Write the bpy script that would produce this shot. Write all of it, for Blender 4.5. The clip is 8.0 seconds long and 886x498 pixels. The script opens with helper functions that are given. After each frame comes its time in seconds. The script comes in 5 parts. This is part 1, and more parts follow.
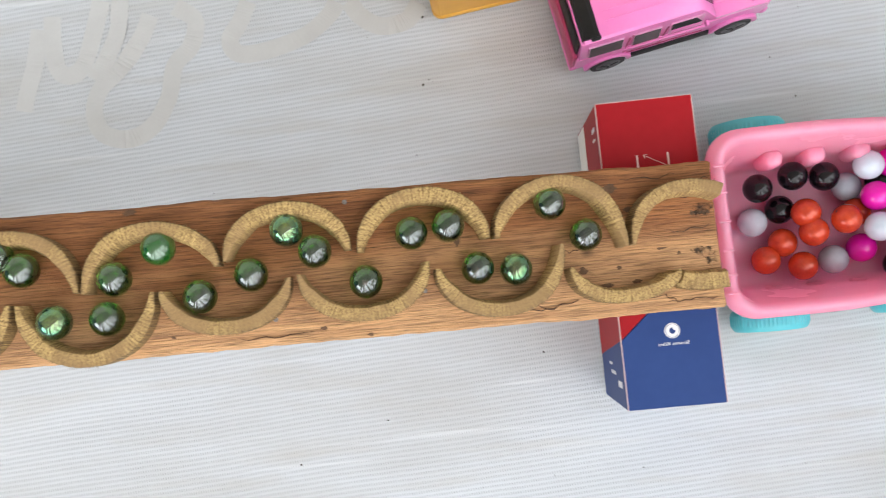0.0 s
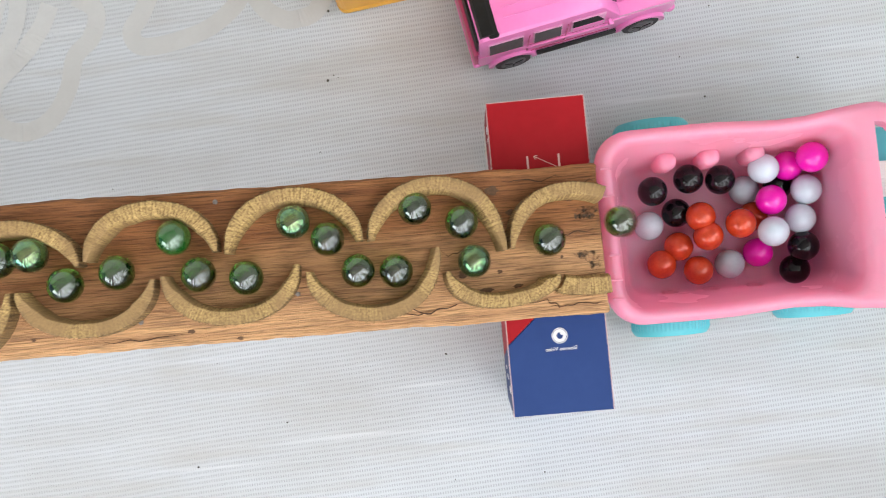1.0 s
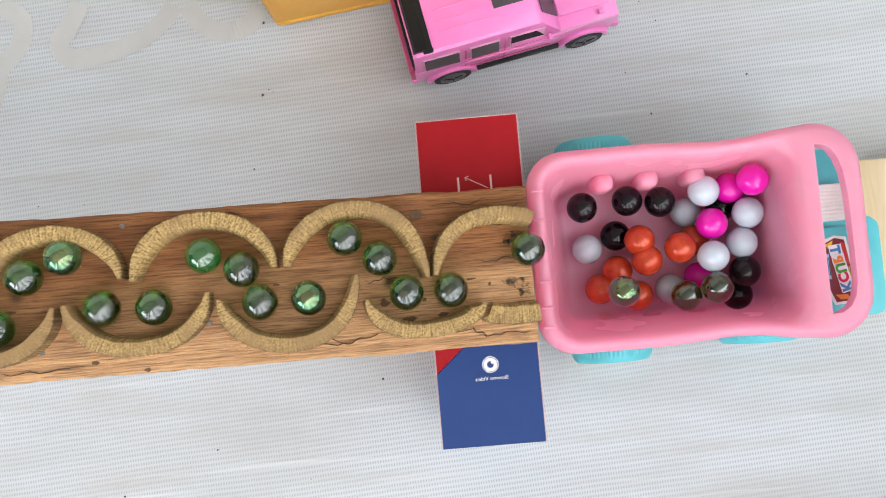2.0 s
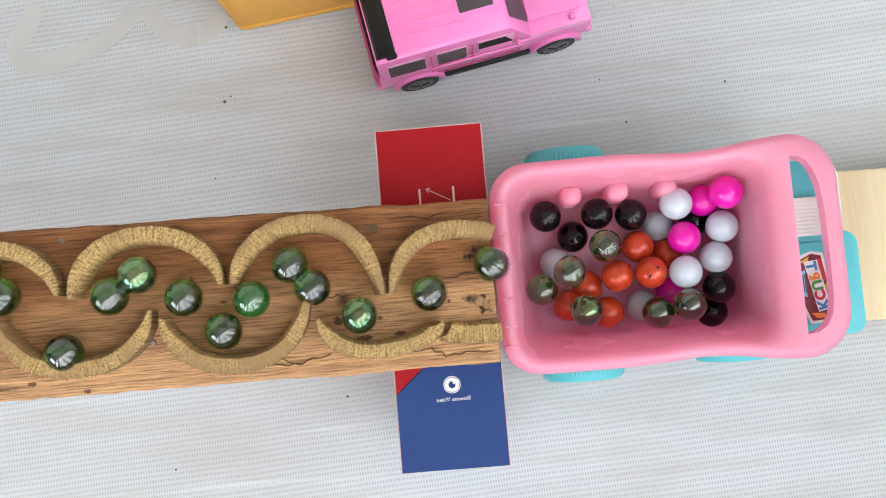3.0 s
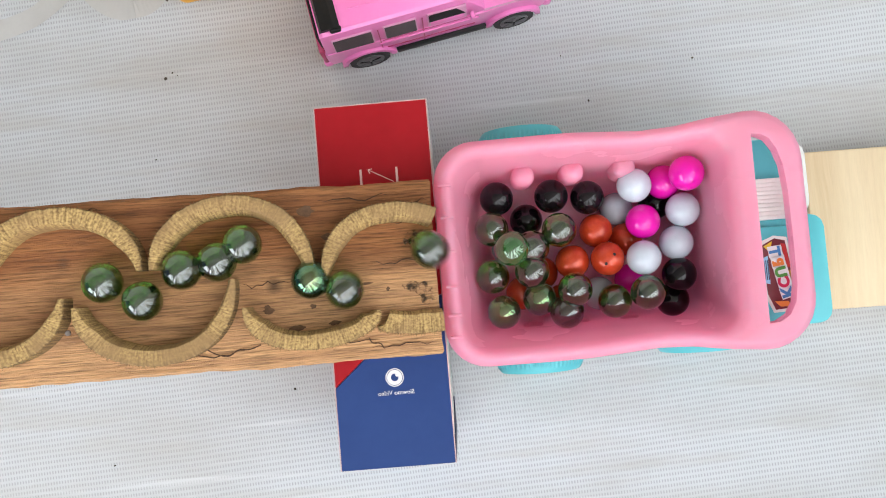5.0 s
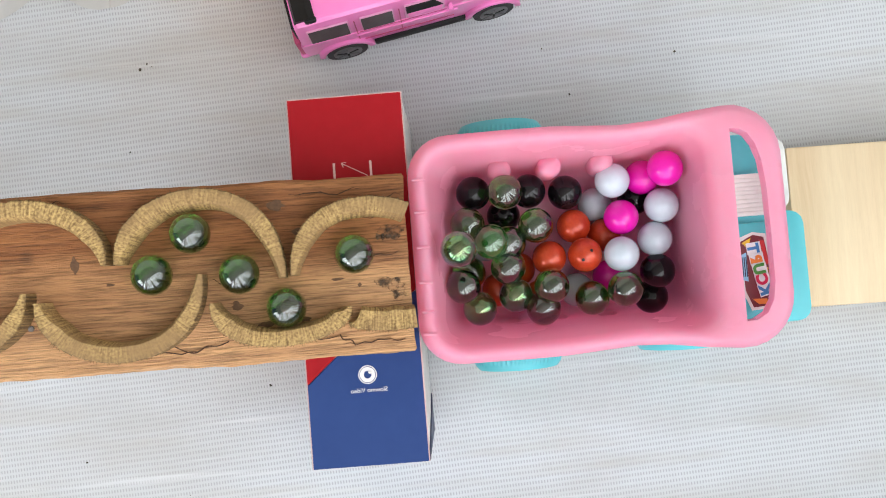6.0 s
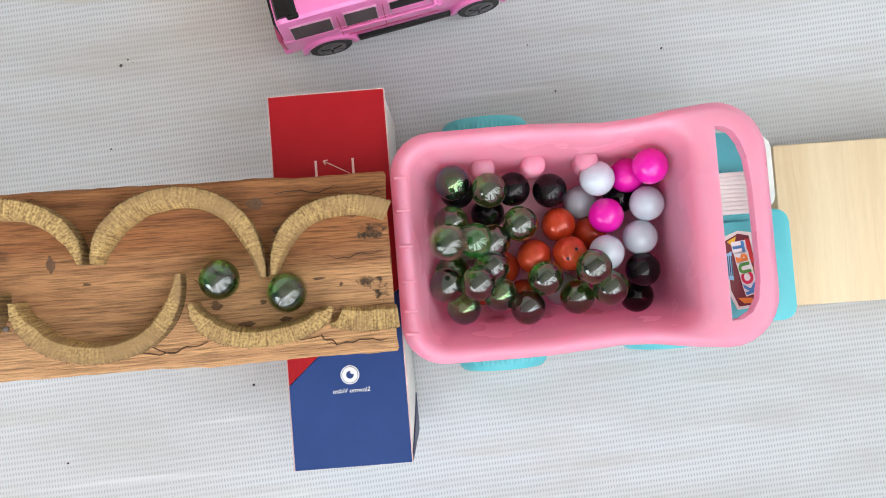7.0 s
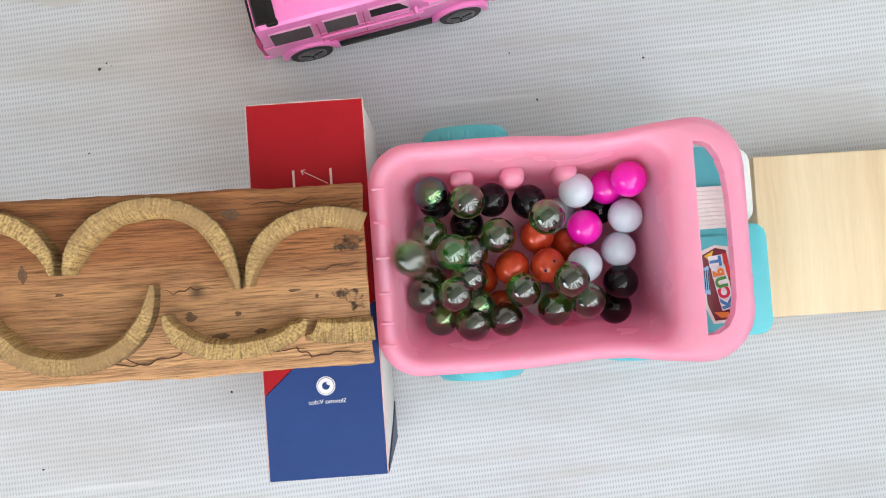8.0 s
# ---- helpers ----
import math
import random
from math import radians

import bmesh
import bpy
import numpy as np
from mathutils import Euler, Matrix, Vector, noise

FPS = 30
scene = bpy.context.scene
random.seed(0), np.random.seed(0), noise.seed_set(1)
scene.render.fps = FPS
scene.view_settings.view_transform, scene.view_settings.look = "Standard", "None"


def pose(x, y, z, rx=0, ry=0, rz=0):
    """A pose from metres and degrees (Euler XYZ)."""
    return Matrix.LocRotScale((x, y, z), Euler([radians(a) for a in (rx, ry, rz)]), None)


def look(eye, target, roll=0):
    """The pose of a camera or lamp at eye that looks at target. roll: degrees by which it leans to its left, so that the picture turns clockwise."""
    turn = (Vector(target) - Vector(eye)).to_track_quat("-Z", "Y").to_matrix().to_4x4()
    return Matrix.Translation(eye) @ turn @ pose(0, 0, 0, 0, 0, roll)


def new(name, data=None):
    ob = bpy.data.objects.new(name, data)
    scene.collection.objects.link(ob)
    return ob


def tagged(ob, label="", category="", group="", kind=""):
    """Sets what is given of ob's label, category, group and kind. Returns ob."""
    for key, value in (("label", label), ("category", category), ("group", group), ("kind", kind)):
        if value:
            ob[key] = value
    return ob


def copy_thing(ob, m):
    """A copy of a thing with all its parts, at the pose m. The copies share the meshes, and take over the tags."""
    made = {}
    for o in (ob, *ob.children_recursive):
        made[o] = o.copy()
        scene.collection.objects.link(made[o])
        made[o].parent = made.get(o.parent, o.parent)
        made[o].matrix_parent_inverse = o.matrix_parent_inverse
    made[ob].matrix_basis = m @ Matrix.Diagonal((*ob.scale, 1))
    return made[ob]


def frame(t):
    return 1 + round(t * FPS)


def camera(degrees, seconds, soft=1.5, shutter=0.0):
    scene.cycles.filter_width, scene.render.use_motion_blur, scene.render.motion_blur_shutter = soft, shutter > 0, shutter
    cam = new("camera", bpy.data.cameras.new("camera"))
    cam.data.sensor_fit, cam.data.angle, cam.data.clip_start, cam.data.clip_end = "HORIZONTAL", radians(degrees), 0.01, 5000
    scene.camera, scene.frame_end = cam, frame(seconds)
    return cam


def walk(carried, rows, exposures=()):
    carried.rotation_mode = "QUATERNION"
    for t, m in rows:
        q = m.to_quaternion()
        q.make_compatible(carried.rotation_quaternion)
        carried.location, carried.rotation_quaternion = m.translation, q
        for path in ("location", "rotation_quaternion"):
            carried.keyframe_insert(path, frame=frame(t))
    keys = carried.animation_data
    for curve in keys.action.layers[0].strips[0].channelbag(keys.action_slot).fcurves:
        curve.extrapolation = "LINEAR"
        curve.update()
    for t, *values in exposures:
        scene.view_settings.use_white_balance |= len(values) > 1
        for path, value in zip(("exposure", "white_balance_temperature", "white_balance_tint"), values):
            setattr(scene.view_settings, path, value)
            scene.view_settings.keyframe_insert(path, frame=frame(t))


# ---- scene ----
cam = camera(56.2, 8.0, 1.0, 0.4)
PATH = [
    (0, (-0.094, -0.018, 0.531), (-0.189, 0.119, -1.462), -40.4),
    (0.5, (-0.063, -0.019, 0.526), (-0.15, 0.106, -1.468), -40.2),
    (1, (-0.04, -0.017, 0.519), (-0.109, 0.097, -1.477), -36.3),
    (1.5, (-0.022, -0.012, 0.509), (-0.079, 0.1, -1.487), -32.0),
    (2, (-0.008, -0.008, 0.501), (-0.052, 0.112, -1.495), -25.1),
    (3.5, (0.017, -0.002, 0.475), (-0.025, 0.125, -1.521), -23.1),
    (4, (0.022, -0.004, 0.468), (-0.019, 0.114, -1.528), -24.0),
    (4.5, (0.028, -0.005, 0.463), (-0.008, 0.102, -1.534), -23.5),
    (6, (0.043, -0.005, 0.453), (0.022, 0.078, -1.546), -18.8),
    (6.5, (0.045, -0.006, 0.45), (0.037, 0.072, -1.548), -10.5),
    (7, (0.047, -0.004, 0.449), (0.044, 0.068, -1.549), -7.0),
    (7.5, (0.05, -0.001, 0.449), (0.055, 0.064, -1.55), 0.7),
    (8, (0.053, 0.003, 0.448), (0.073, 0.06, -1.551), 15.2),
]
walk(cam, [(t, look(eye, target, roll)) for t, eye, target, roll in PATH])

# ---- light: sky light through the veranda's open sides, from two area lamps ----
world = bpy.data.worlds.new("sky")
scene.world = world
world.use_nodes = True
sky = world.node_tree.nodes.new("ShaderNodeTexSky")
sky.sky_type, sky.sun_disc = "NISHITA", False
sky.sun_elevation, sky.sun_rotation = radians(48), radians(170)
background = world.node_tree.nodes["Background"]
background.inputs["Strength"].default_value = 0.08
world.node_tree.links.new(sky.outputs[0], background.inputs["Color"])
ROOF_Z, EAVES_Y = 2.8, -0.77
ROOM = pose(0, 0, 0, 0, 0, 31)          # the veranda stands askew to the marble run


def daylight(name, width, height, energy, colour, m):
    """Sky light in one of the veranda's open sides."""
    lamp = new(name, bpy.data.lights.new(name, "AREA"))
    lamp.data.shape, lamp.data.size, lamp.data.size_y = "RECTANGLE", width, height
    lamp.data.energy, lamp.data.color = energy, colour
    lamp.matrix_world = ROOM @ m


daylight("eaves_daylight", 4.6, 2.4, 285, (0.95, 0.98, 1.0), look((0.1, -0.82, 1.55), (0.1, 0.5, 1.55)))
daylight("end_daylight", 2.0, 1.0, 62, (0.95, 0.98, 1.0), look((-2.5, -0.5, 1.5), (0, -0.5, 1.0)))
scene.view_settings.exposure = -0.52
scene.cycles.caustics_refractive = True


# ---- materials ----
def material(name, colour, rough=0.5, second=None, scale=60.0, stretch=(1, 1, 1), amount=1.0, bump=0.0, fine=None,
             metal=0.0, transmission=0.0, coat=0.0, spread=0.0, specular=0.5, ior=1.45):
    """A principled surface, its colour running from colour to second by a noise at two scales, with a fine relief."""
    m = bpy.data.materials.new(name)
    m.use_nodes = True
    nt = m.node_tree
    p = nt.nodes["Principled BSDF"]
    p.inputs["Roughness"].default_value = rough
    p.inputs["Metallic"].default_value = metal
    p.inputs["Transmission Weight"].default_value = transmission
    p.inputs["Coat Weight"].default_value = coat
    p.inputs["Coat Roughness"].default_value = 0.08
    p.inputs["Specular IOR Level"].default_value = specular
    p.inputs["IOR"].default_value = ior
    p.inputs["Base Color"].default_value = (*colour, 1)
    if second is None and not bump:
        return m
    coords, mapping = nt.nodes.new("ShaderNodeTexCoord"), nt.nodes.new("ShaderNodeMapping")
    mapping.inputs["Scale"].default_value = stretch
    nt.links.new(coords.outputs["Object"], mapping.inputs["Vector"])
    big, small = nt.nodes.new("ShaderNodeTexNoise"), nt.nodes.new("ShaderNodeTexNoise")
    for n, s in ((big, scale), (small, fine or scale * 9)):
        n.inputs["Scale"].default_value, n.inputs["Detail"].default_value = s, 5
        nt.links.new(mapping.outputs[0], n.inputs["Vector"])
    both = nt.nodes.new("ShaderNodeMath")
    both.operation = "MULTIPLY_ADD"
    both.inputs[1].default_value = 0.4
    nt.links.new(small.outputs["Fac"], both.inputs[0])
    nt.links.new(big.outputs["Fac"], both.inputs[2])
    if second is not None:
        ramp = nt.nodes.new("ShaderNodeMapRange")
        ramp.inputs["From Min"].default_value, ramp.inputs["From Max"].default_value = 0.5, 0.9
        ramp.inputs["To Max"].default_value = amount
        nt.links.new(both.outputs[0], ramp.inputs["Value"])
        mix = nt.nodes.new("ShaderNodeMix")
        mix.data_type = "RGBA"
        mix.inputs["A"].default_value, mix.inputs["B"].default_value = (*colour, 1), (*second, 1)
        nt.links.new(ramp.outputs[0], mix.inputs["Factor"])
        nt.links.new(mix.outputs["Result"], p.inputs["Base Color"])
    if spread:
        vary = nt.nodes.new("ShaderNodeMapRange")
        vary.inputs["To Min"].default_value, vary.inputs["To Max"].default_value = max(0.02, rough - spread), rough + spread
        nt.links.new(big.outputs["Fac"], vary.inputs["Value"])
        nt.links.new(vary.outputs[0], p.inputs["Roughness"])
    if bump:
        b = nt.nodes.new("ShaderNodeBump")
        b.inputs["Strength"].default_value, b.inputs["Distance"].default_value = 0.6, bump
        nt.links.new(both.outputs[0], b.inputs["Height"])
        nt.links.new(b.outputs[0], p.inputs["Normal"])
    return m


def tarp_material():
    """White woven plastic sheet: rows of short ribs, grey stains, fold tones painted in."""
    m = bpy.data.materials.new("woven_tarp")
    m.use_nodes = True
    nt, N = m.node_tree, m.node_tree.nodes.new
    p = nt.nodes["Principled BSDF"]
    p.inputs["Specular IOR Level"].default_value = 0.35
    coords, mapping = N("ShaderNodeTexCoord"), N("ShaderNodeMapping")
    mapping.inputs["Rotation"].default_value = (0, 0, radians(-3.5))
    wobble, wobbled = N("ShaderNodeTexNoise"), N("ShaderNodeVectorMath")
    wobble.inputs["Scale"].default_value = 9.0
    wobbled.operation = "MULTIPLY_ADD"
    wobbled.inputs[1].default_value = (0.004, 0.004, 0)
    nt.links.new(coords.outputs["Object"], wobble.inputs["Vector"])
    nt.links.new(wobble.outputs["Color"], wobbled.inputs[0])
    nt.links.new(coords.outputs["Object"], wobbled.inputs[2])
    nt.links.new(wobbled.outputs[0], mapping.inputs["Vector"])
    axes = N("ShaderNodeSeparateXYZ")
    nt.links.new(mapping.outputs[0], axes.inputs[0])
    waves = []
    for axis, pitch, low, high in (("X", 0.00155, -0.3, 1.0), ("Y", 0.0030, -0.7, 0.6)):
        turns, wave, cut = N("ShaderNodeMath"), N("ShaderNodeMath"), N("ShaderNodeMapRange")
        turns.operation, wave.operation = "MULTIPLY", "SINE"
        turns.inputs[1].default_value = 2 * math.pi / pitch
        cut.inputs["From Min"].default_value, cut.inputs["From Max"].default_value = low, high
        nt.links.new(axes.outputs[axis], turns.inputs[0])
        nt.links.new(turns.outputs[0], wave.inputs[0])
        nt.links.new(wave.outputs[0], cut.inputs["Value"])
        waves.append(cut)
    dash, weave = N("ShaderNodeMath"), N("ShaderNodeMix")
    dash.operation = "MULTIPLY"
    nt.links.new(waves[0].outputs[0], dash.inputs[0])
    nt.links.new(waves[1].outputs[0], dash.inputs[1])
    weave.data_type = "RGBA"
    weave.inputs["A"].default_value, weave.inputs["B"].default_value = (0.55, 0.57, 0.595, 1), (0.365, 0.38, 0.40, 1)
    nt.links.new(dash.outputs[0], weave.inputs["Factor"])
    # grey stains, stretched along the folds to paint their broad light and dark too
    stain = N("ShaderNodeTexNoise")
    stain.inputs["Scale"].default_value, stain.inputs["Detail"].default_value, stain.inputs["Roughness"].default_value = 7.0, 6, 0.55
    stain_map = N("ShaderNodeMapping")
    stain_map.inputs["Scale"].default_value, stain_map.inputs["Rotation"].default_value = (0.5, 1.9, 1), (0, 0, radians(-10))
    nt.links.new(coords.outputs["Object"], stain_map.inputs["Vector"])
    nt.links.new(stain_map.outputs[0], stain.inputs["Vector"])
    # grey streaks in the colour stand in for the shade of soft wrinkles
    streak_map, streak = N("ShaderNodeMapping"), N("ShaderNodeTexNoise")
    streak_map.inputs["Scale"].default_value = (9, 60, 1)
    streak_map.inputs["Rotation"].default_value = (0, 0, radians(-12))
    streak.inputs["Scale"].default_value, streak.inputs["Detail"].default_value = 1.0, 4
    nt.links.new(coords.outputs["Object"], streak_map.inputs["Vector"])
    nt.links.new(streak_map.outputs[0], streak.inputs["Vector"])
    r1, r2 = N("ShaderNodeMapRange"), N("ShaderNodeMapRange")
    for r, a, b, top in ((r1, 0.44, 0.70, 0.72), (r2, 0.52, 0.76, 0.6)):
        r.inputs["From Min"].default_value, r.inputs["From Max"].default_value, r.inputs["To Max"].default_value = a, b, top
    nt.links.new(stain.outputs["Fac"], r1.inputs["Value"])
    nt.links.new(streak.outputs["Fac"], r2.inputs["Value"])
    mix1, mix2 = N("ShaderNodeMix"), N("ShaderNodeMix")
    for mx, c in ((mix1, (0.38, 0.365, 0.34, 1)), (mix2, (0.44, 0.425, 0.40, 1))):
        mx.data_type = "RGBA"
        mx.inputs["B"].default_value = c
    nt.links.new(weave.outputs["Result"], mix1.inputs["A"])
    nt.links.new(r1.outputs[0], mix1.inputs["Factor"])
    nt.links.new(mix1.outputs["Result"], mix2.inputs["A"])
    nt.links.new(r2.outputs[0], mix2.inputs["Factor"])
    # pale scuffs along the folds
    scuff_map, scuff, r3, mix3 = N("ShaderNodeMapping"), N("ShaderNodeTexNoise"), N("ShaderNodeMapRange"), N("ShaderNodeMix")
    scuff_map.inputs["Scale"].default_value, scuff_map.inputs["Rotation"].default_value = (5, 150, 1), (0, 0, radians(-8))
    scuff.inputs["Scale"].default_value, scuff.inputs["Detail"].default_value = 1.0, 3
    nt.links.new(coords.outputs["Object"], scuff_map.inputs["Vector"])
    nt.links.new(scuff_map.outputs[0], scuff.inputs["Vector"])
    for key, value in (("From Min", 0.62), ("From Max", 0.76), ("To Max", 0.7)):
        r3.inputs[key].default_value = value
    nt.links.new(scuff.outputs["Fac"], r3.inputs["Value"])
    mix3.data_type = "RGBA"
    mix3.inputs["B"].default_value = (0.66, 0.67, 0.68, 1)
    nt.links.new(mix2.outputs["Result"], mix3.inputs["A"])
    nt.links.new(r3.outputs[0], mix3.inputs["Factor"])
    nt.links.new(mix3.outputs["Result"], p.inputs["Base Color"])
    rough = N("ShaderNodeMapRange")
    rough.inputs["To Min"].default_value, rough.inputs["To Max"].default_value = 0.26, 0.52
    nt.links.new(stain.outputs["Fac"], rough.inputs["Value"])
    nt.links.new(rough.outputs[0], p.inputs["Roughness"])
    bump = N("ShaderNodeBump")
    bump.inputs["Strength"].default_value, bump.inputs["Distance"].default_value = 0.5, 0.0003
    nt.links.new(dash.outputs[0], bump.inputs["Height"])
    bump.invert = True
    nt.links.new(bump.outputs[0], p.inputs["Normal"])
    return m


def wood_material(name, light, dark, ring=(10, 160, 160), knots=0.0, rough=0.6, bump=0.0006, worn=None, pore=0.55, pore_size=(90, 1000, 1000)):
    """Wood grain that runs along the local x, with darker streaks, fine pores and knots."""
    m = bpy.data.materials.new(name)
    m.use_nodes = True
    nt, N = m.node_tree, m.node_tree.nodes.new
    p = nt.nodes["Principled BSDF"]
    p.inputs["Roughness"].default_value = rough
    p.inputs["Specular IOR Level"].default_value = 0.3
    coords, mapping, mapping2 = N("ShaderNodeTexCoord"), N("ShaderNodeMapping"), N("ShaderNodeMapping")
    mapping.inputs["Scale"].default_value = ring
    mapping2.inputs["Scale"].default_value = pore_size
    warp = N("ShaderNodeTexNoise")
    warp.inputs["Scale"].default_value = 14.0
    nt.links.new(coords.outputs["Object"], warp.inputs["Vector"])
    shift = N("ShaderNodeVectorMath")
    shift.operation = "MULTIPLY_ADD"
    shift.inputs[1].default_value = (0.0, 0.006, 0.006)
    nt.links.new(warp.outputs["Color"], shift.inputs[0])
    nt.links.new(coords.outputs["Object"], shift.inputs[2])
    nt.links.new(shift.outputs[0], mapping.inputs["Vector"])
    nt.links.new(coords.outputs["Object"], mapping2.inputs["Vector"])
    grain, pores = N("ShaderNodeTexNoise"), N("ShaderNodeTexNoise")
    for n in (grain, pores):
        n.inputs["Scale"].default_value, n.inputs["Detail"].default_value, n.inputs["Roughness"].default_value = 1.0, 8, 0.68
    nt.links.new(mapping.outputs[0], grain.inputs["Vector"])
    nt.links.new(mapping2.outputs[0], pores.inputs["Vector"])
    ramp = N("ShaderNodeValToRGB")
    e = ramp.color_ramp.elements
    e[0].position, e[0].color = 0.30, (*dark, 1)
    e[1].position, e[1].color = 0.66, (*light, 1)
    middle = e.new(0.47)
    middle.color = (*[a * 0.55 + b * 0.45 for a, b in zip(light, dark)], 1)
    nt.links.new(grain.outputs["Fac"], ramp.inputs[0])
    pore_range = N("ShaderNodeMapRange")
    for key, value in (("From Min", 0.30), ("From Max", 0.55), ("To Min", pore), ("To Max", 1.0)):
        pore_range.inputs[key].default_value = value
    nt.links.new(pores.outputs["Fac"], pore_range.inputs["Value"])
    mult = N("ShaderNodeMix")
    mult.data_type, mult.blend_type = "RGBA", "MULTIPLY"
    mult.inputs["Factor"].default_value = 1.0
    nt.links.new(ramp.outputs[0], mult.inputs["A"])
    nt.links.new(pore_range.outputs[0], mult.inputs["B"])
    colour = mult.outputs["Result"]
    if worn is not None:
        # patches of paler, drier wood
        patch = N("ShaderNodeTexNoise")
        patch.inputs["Scale"].default_value, patch.inputs["Detail"].default_value = 9.0, 4
        patch_map = N("ShaderNodeMapping")
        patch_map.inputs["Scale"].default_value = (0.7, 4.0, 4.0)
        nt.links.new(coords.outputs["Object"], patch_map.inputs["Vector"])
        nt.links.new(patch_map.outputs[0], patch.inputs["Vector"])
        pr = N("ShaderNodeMapRange")
        pr.inputs["From Min"].default_value, pr.inputs["From Max"].default_value = 0.26, 0.80
        # drier sapwood towards the lower end and the near edge
        ends, lean = N("ShaderNodeSeparateXYZ"), N("ShaderNodeMath")
        nt.links.new(coords.outputs["Object"], ends.inputs[0])
        lean.operation = "MULTIPLY_ADD"
        lean.inputs[1].default_value = 0.9
        nt.links.new(ends.outputs["X"], lean.inputs[0])
        nt.links.new(patch.outputs["Fac"], lean.inputs[2])
        near = N("ShaderNodeMath")
        near.operation = "MULTIPLY_ADD"
        near.inputs[1].default_value = -21.0
        nt.links.new(ends.outputs["Y"], near.inputs[0])
        nt.links.new(lean.outputs[0], near.inputs[2])
        lift = N("ShaderNodeMath")
        lift.inputs[1].default_value = 0.20
        nt.links.new(near.outputs[0], lift.inputs[0])
        nt.links.new(lift.outputs[0], pr.inputs["Value"])
        mw = N("ShaderNodeMix")
        mw.data_type, mw.blend_type = "RGBA", "MIX"
        mul2 = N("ShaderNodeMix")
        mul2.data_type, mul2.blend_type = "RGBA", "MULTIPLY"
        mul2.inputs["Factor"].default_value, mul2.inputs["B"].default_value = 1.0, (*worn, 1)
        nt.links.new(colour, mul2.inputs["A"])
        nt.links.new(pr.outputs[0], mw.inputs["Factor"])
        nt.links.new(colour, mw.inputs["A"])
        nt.links.new(mul2.outputs["Result"], mw.inputs["B"])
        colour = mw.outputs["Result"]
    if knots:
        vor = N("ShaderNodeTexVoronoi")
        vor.inputs["Scale"].default_value = 26.0
        nt.links.new(coords.outputs["Object"], vor.inputs["Vector"])
        kr = N("ShaderNodeMapRange")
        for key, value in (("From Min", 0.03), ("From Max", 0.11), ("To Min", knots), ("To Max", 0.0)):
            kr.inputs[key].default_value = value
        nt.links.new(vor.outputs["Distance"], kr.inputs["Value"])
        mk = N("ShaderNodeMix")
        mk.data_type = "RGBA"
        mk.inputs["B"].default_value = (0.05, 0.03, 0.018, 1)
        nt.links.new(kr.outputs[0], mk.inputs["Factor"])
        nt.links.new(colour, mk.inputs["A"])
        colour = mk.outputs["Result"]
    nt.links.new(colour, p.inputs["Base Color"])
    b = N("ShaderNodeBump")
    b.inputs["Strength"].default_value, b.inputs["Distance"].default_value = 0.7, bump
    add = N("ShaderNodeMath")
    nt.links.new(grain.outputs["Fac"], add.inputs[0])
    nt.links.new(pores.outputs["Fac"], add.inputs[1])
    nt.links.new(add.outputs[0], b.inputs["Height"])
    nt.links.new(b.outputs[0], p.inputs["Normal"])
    return m


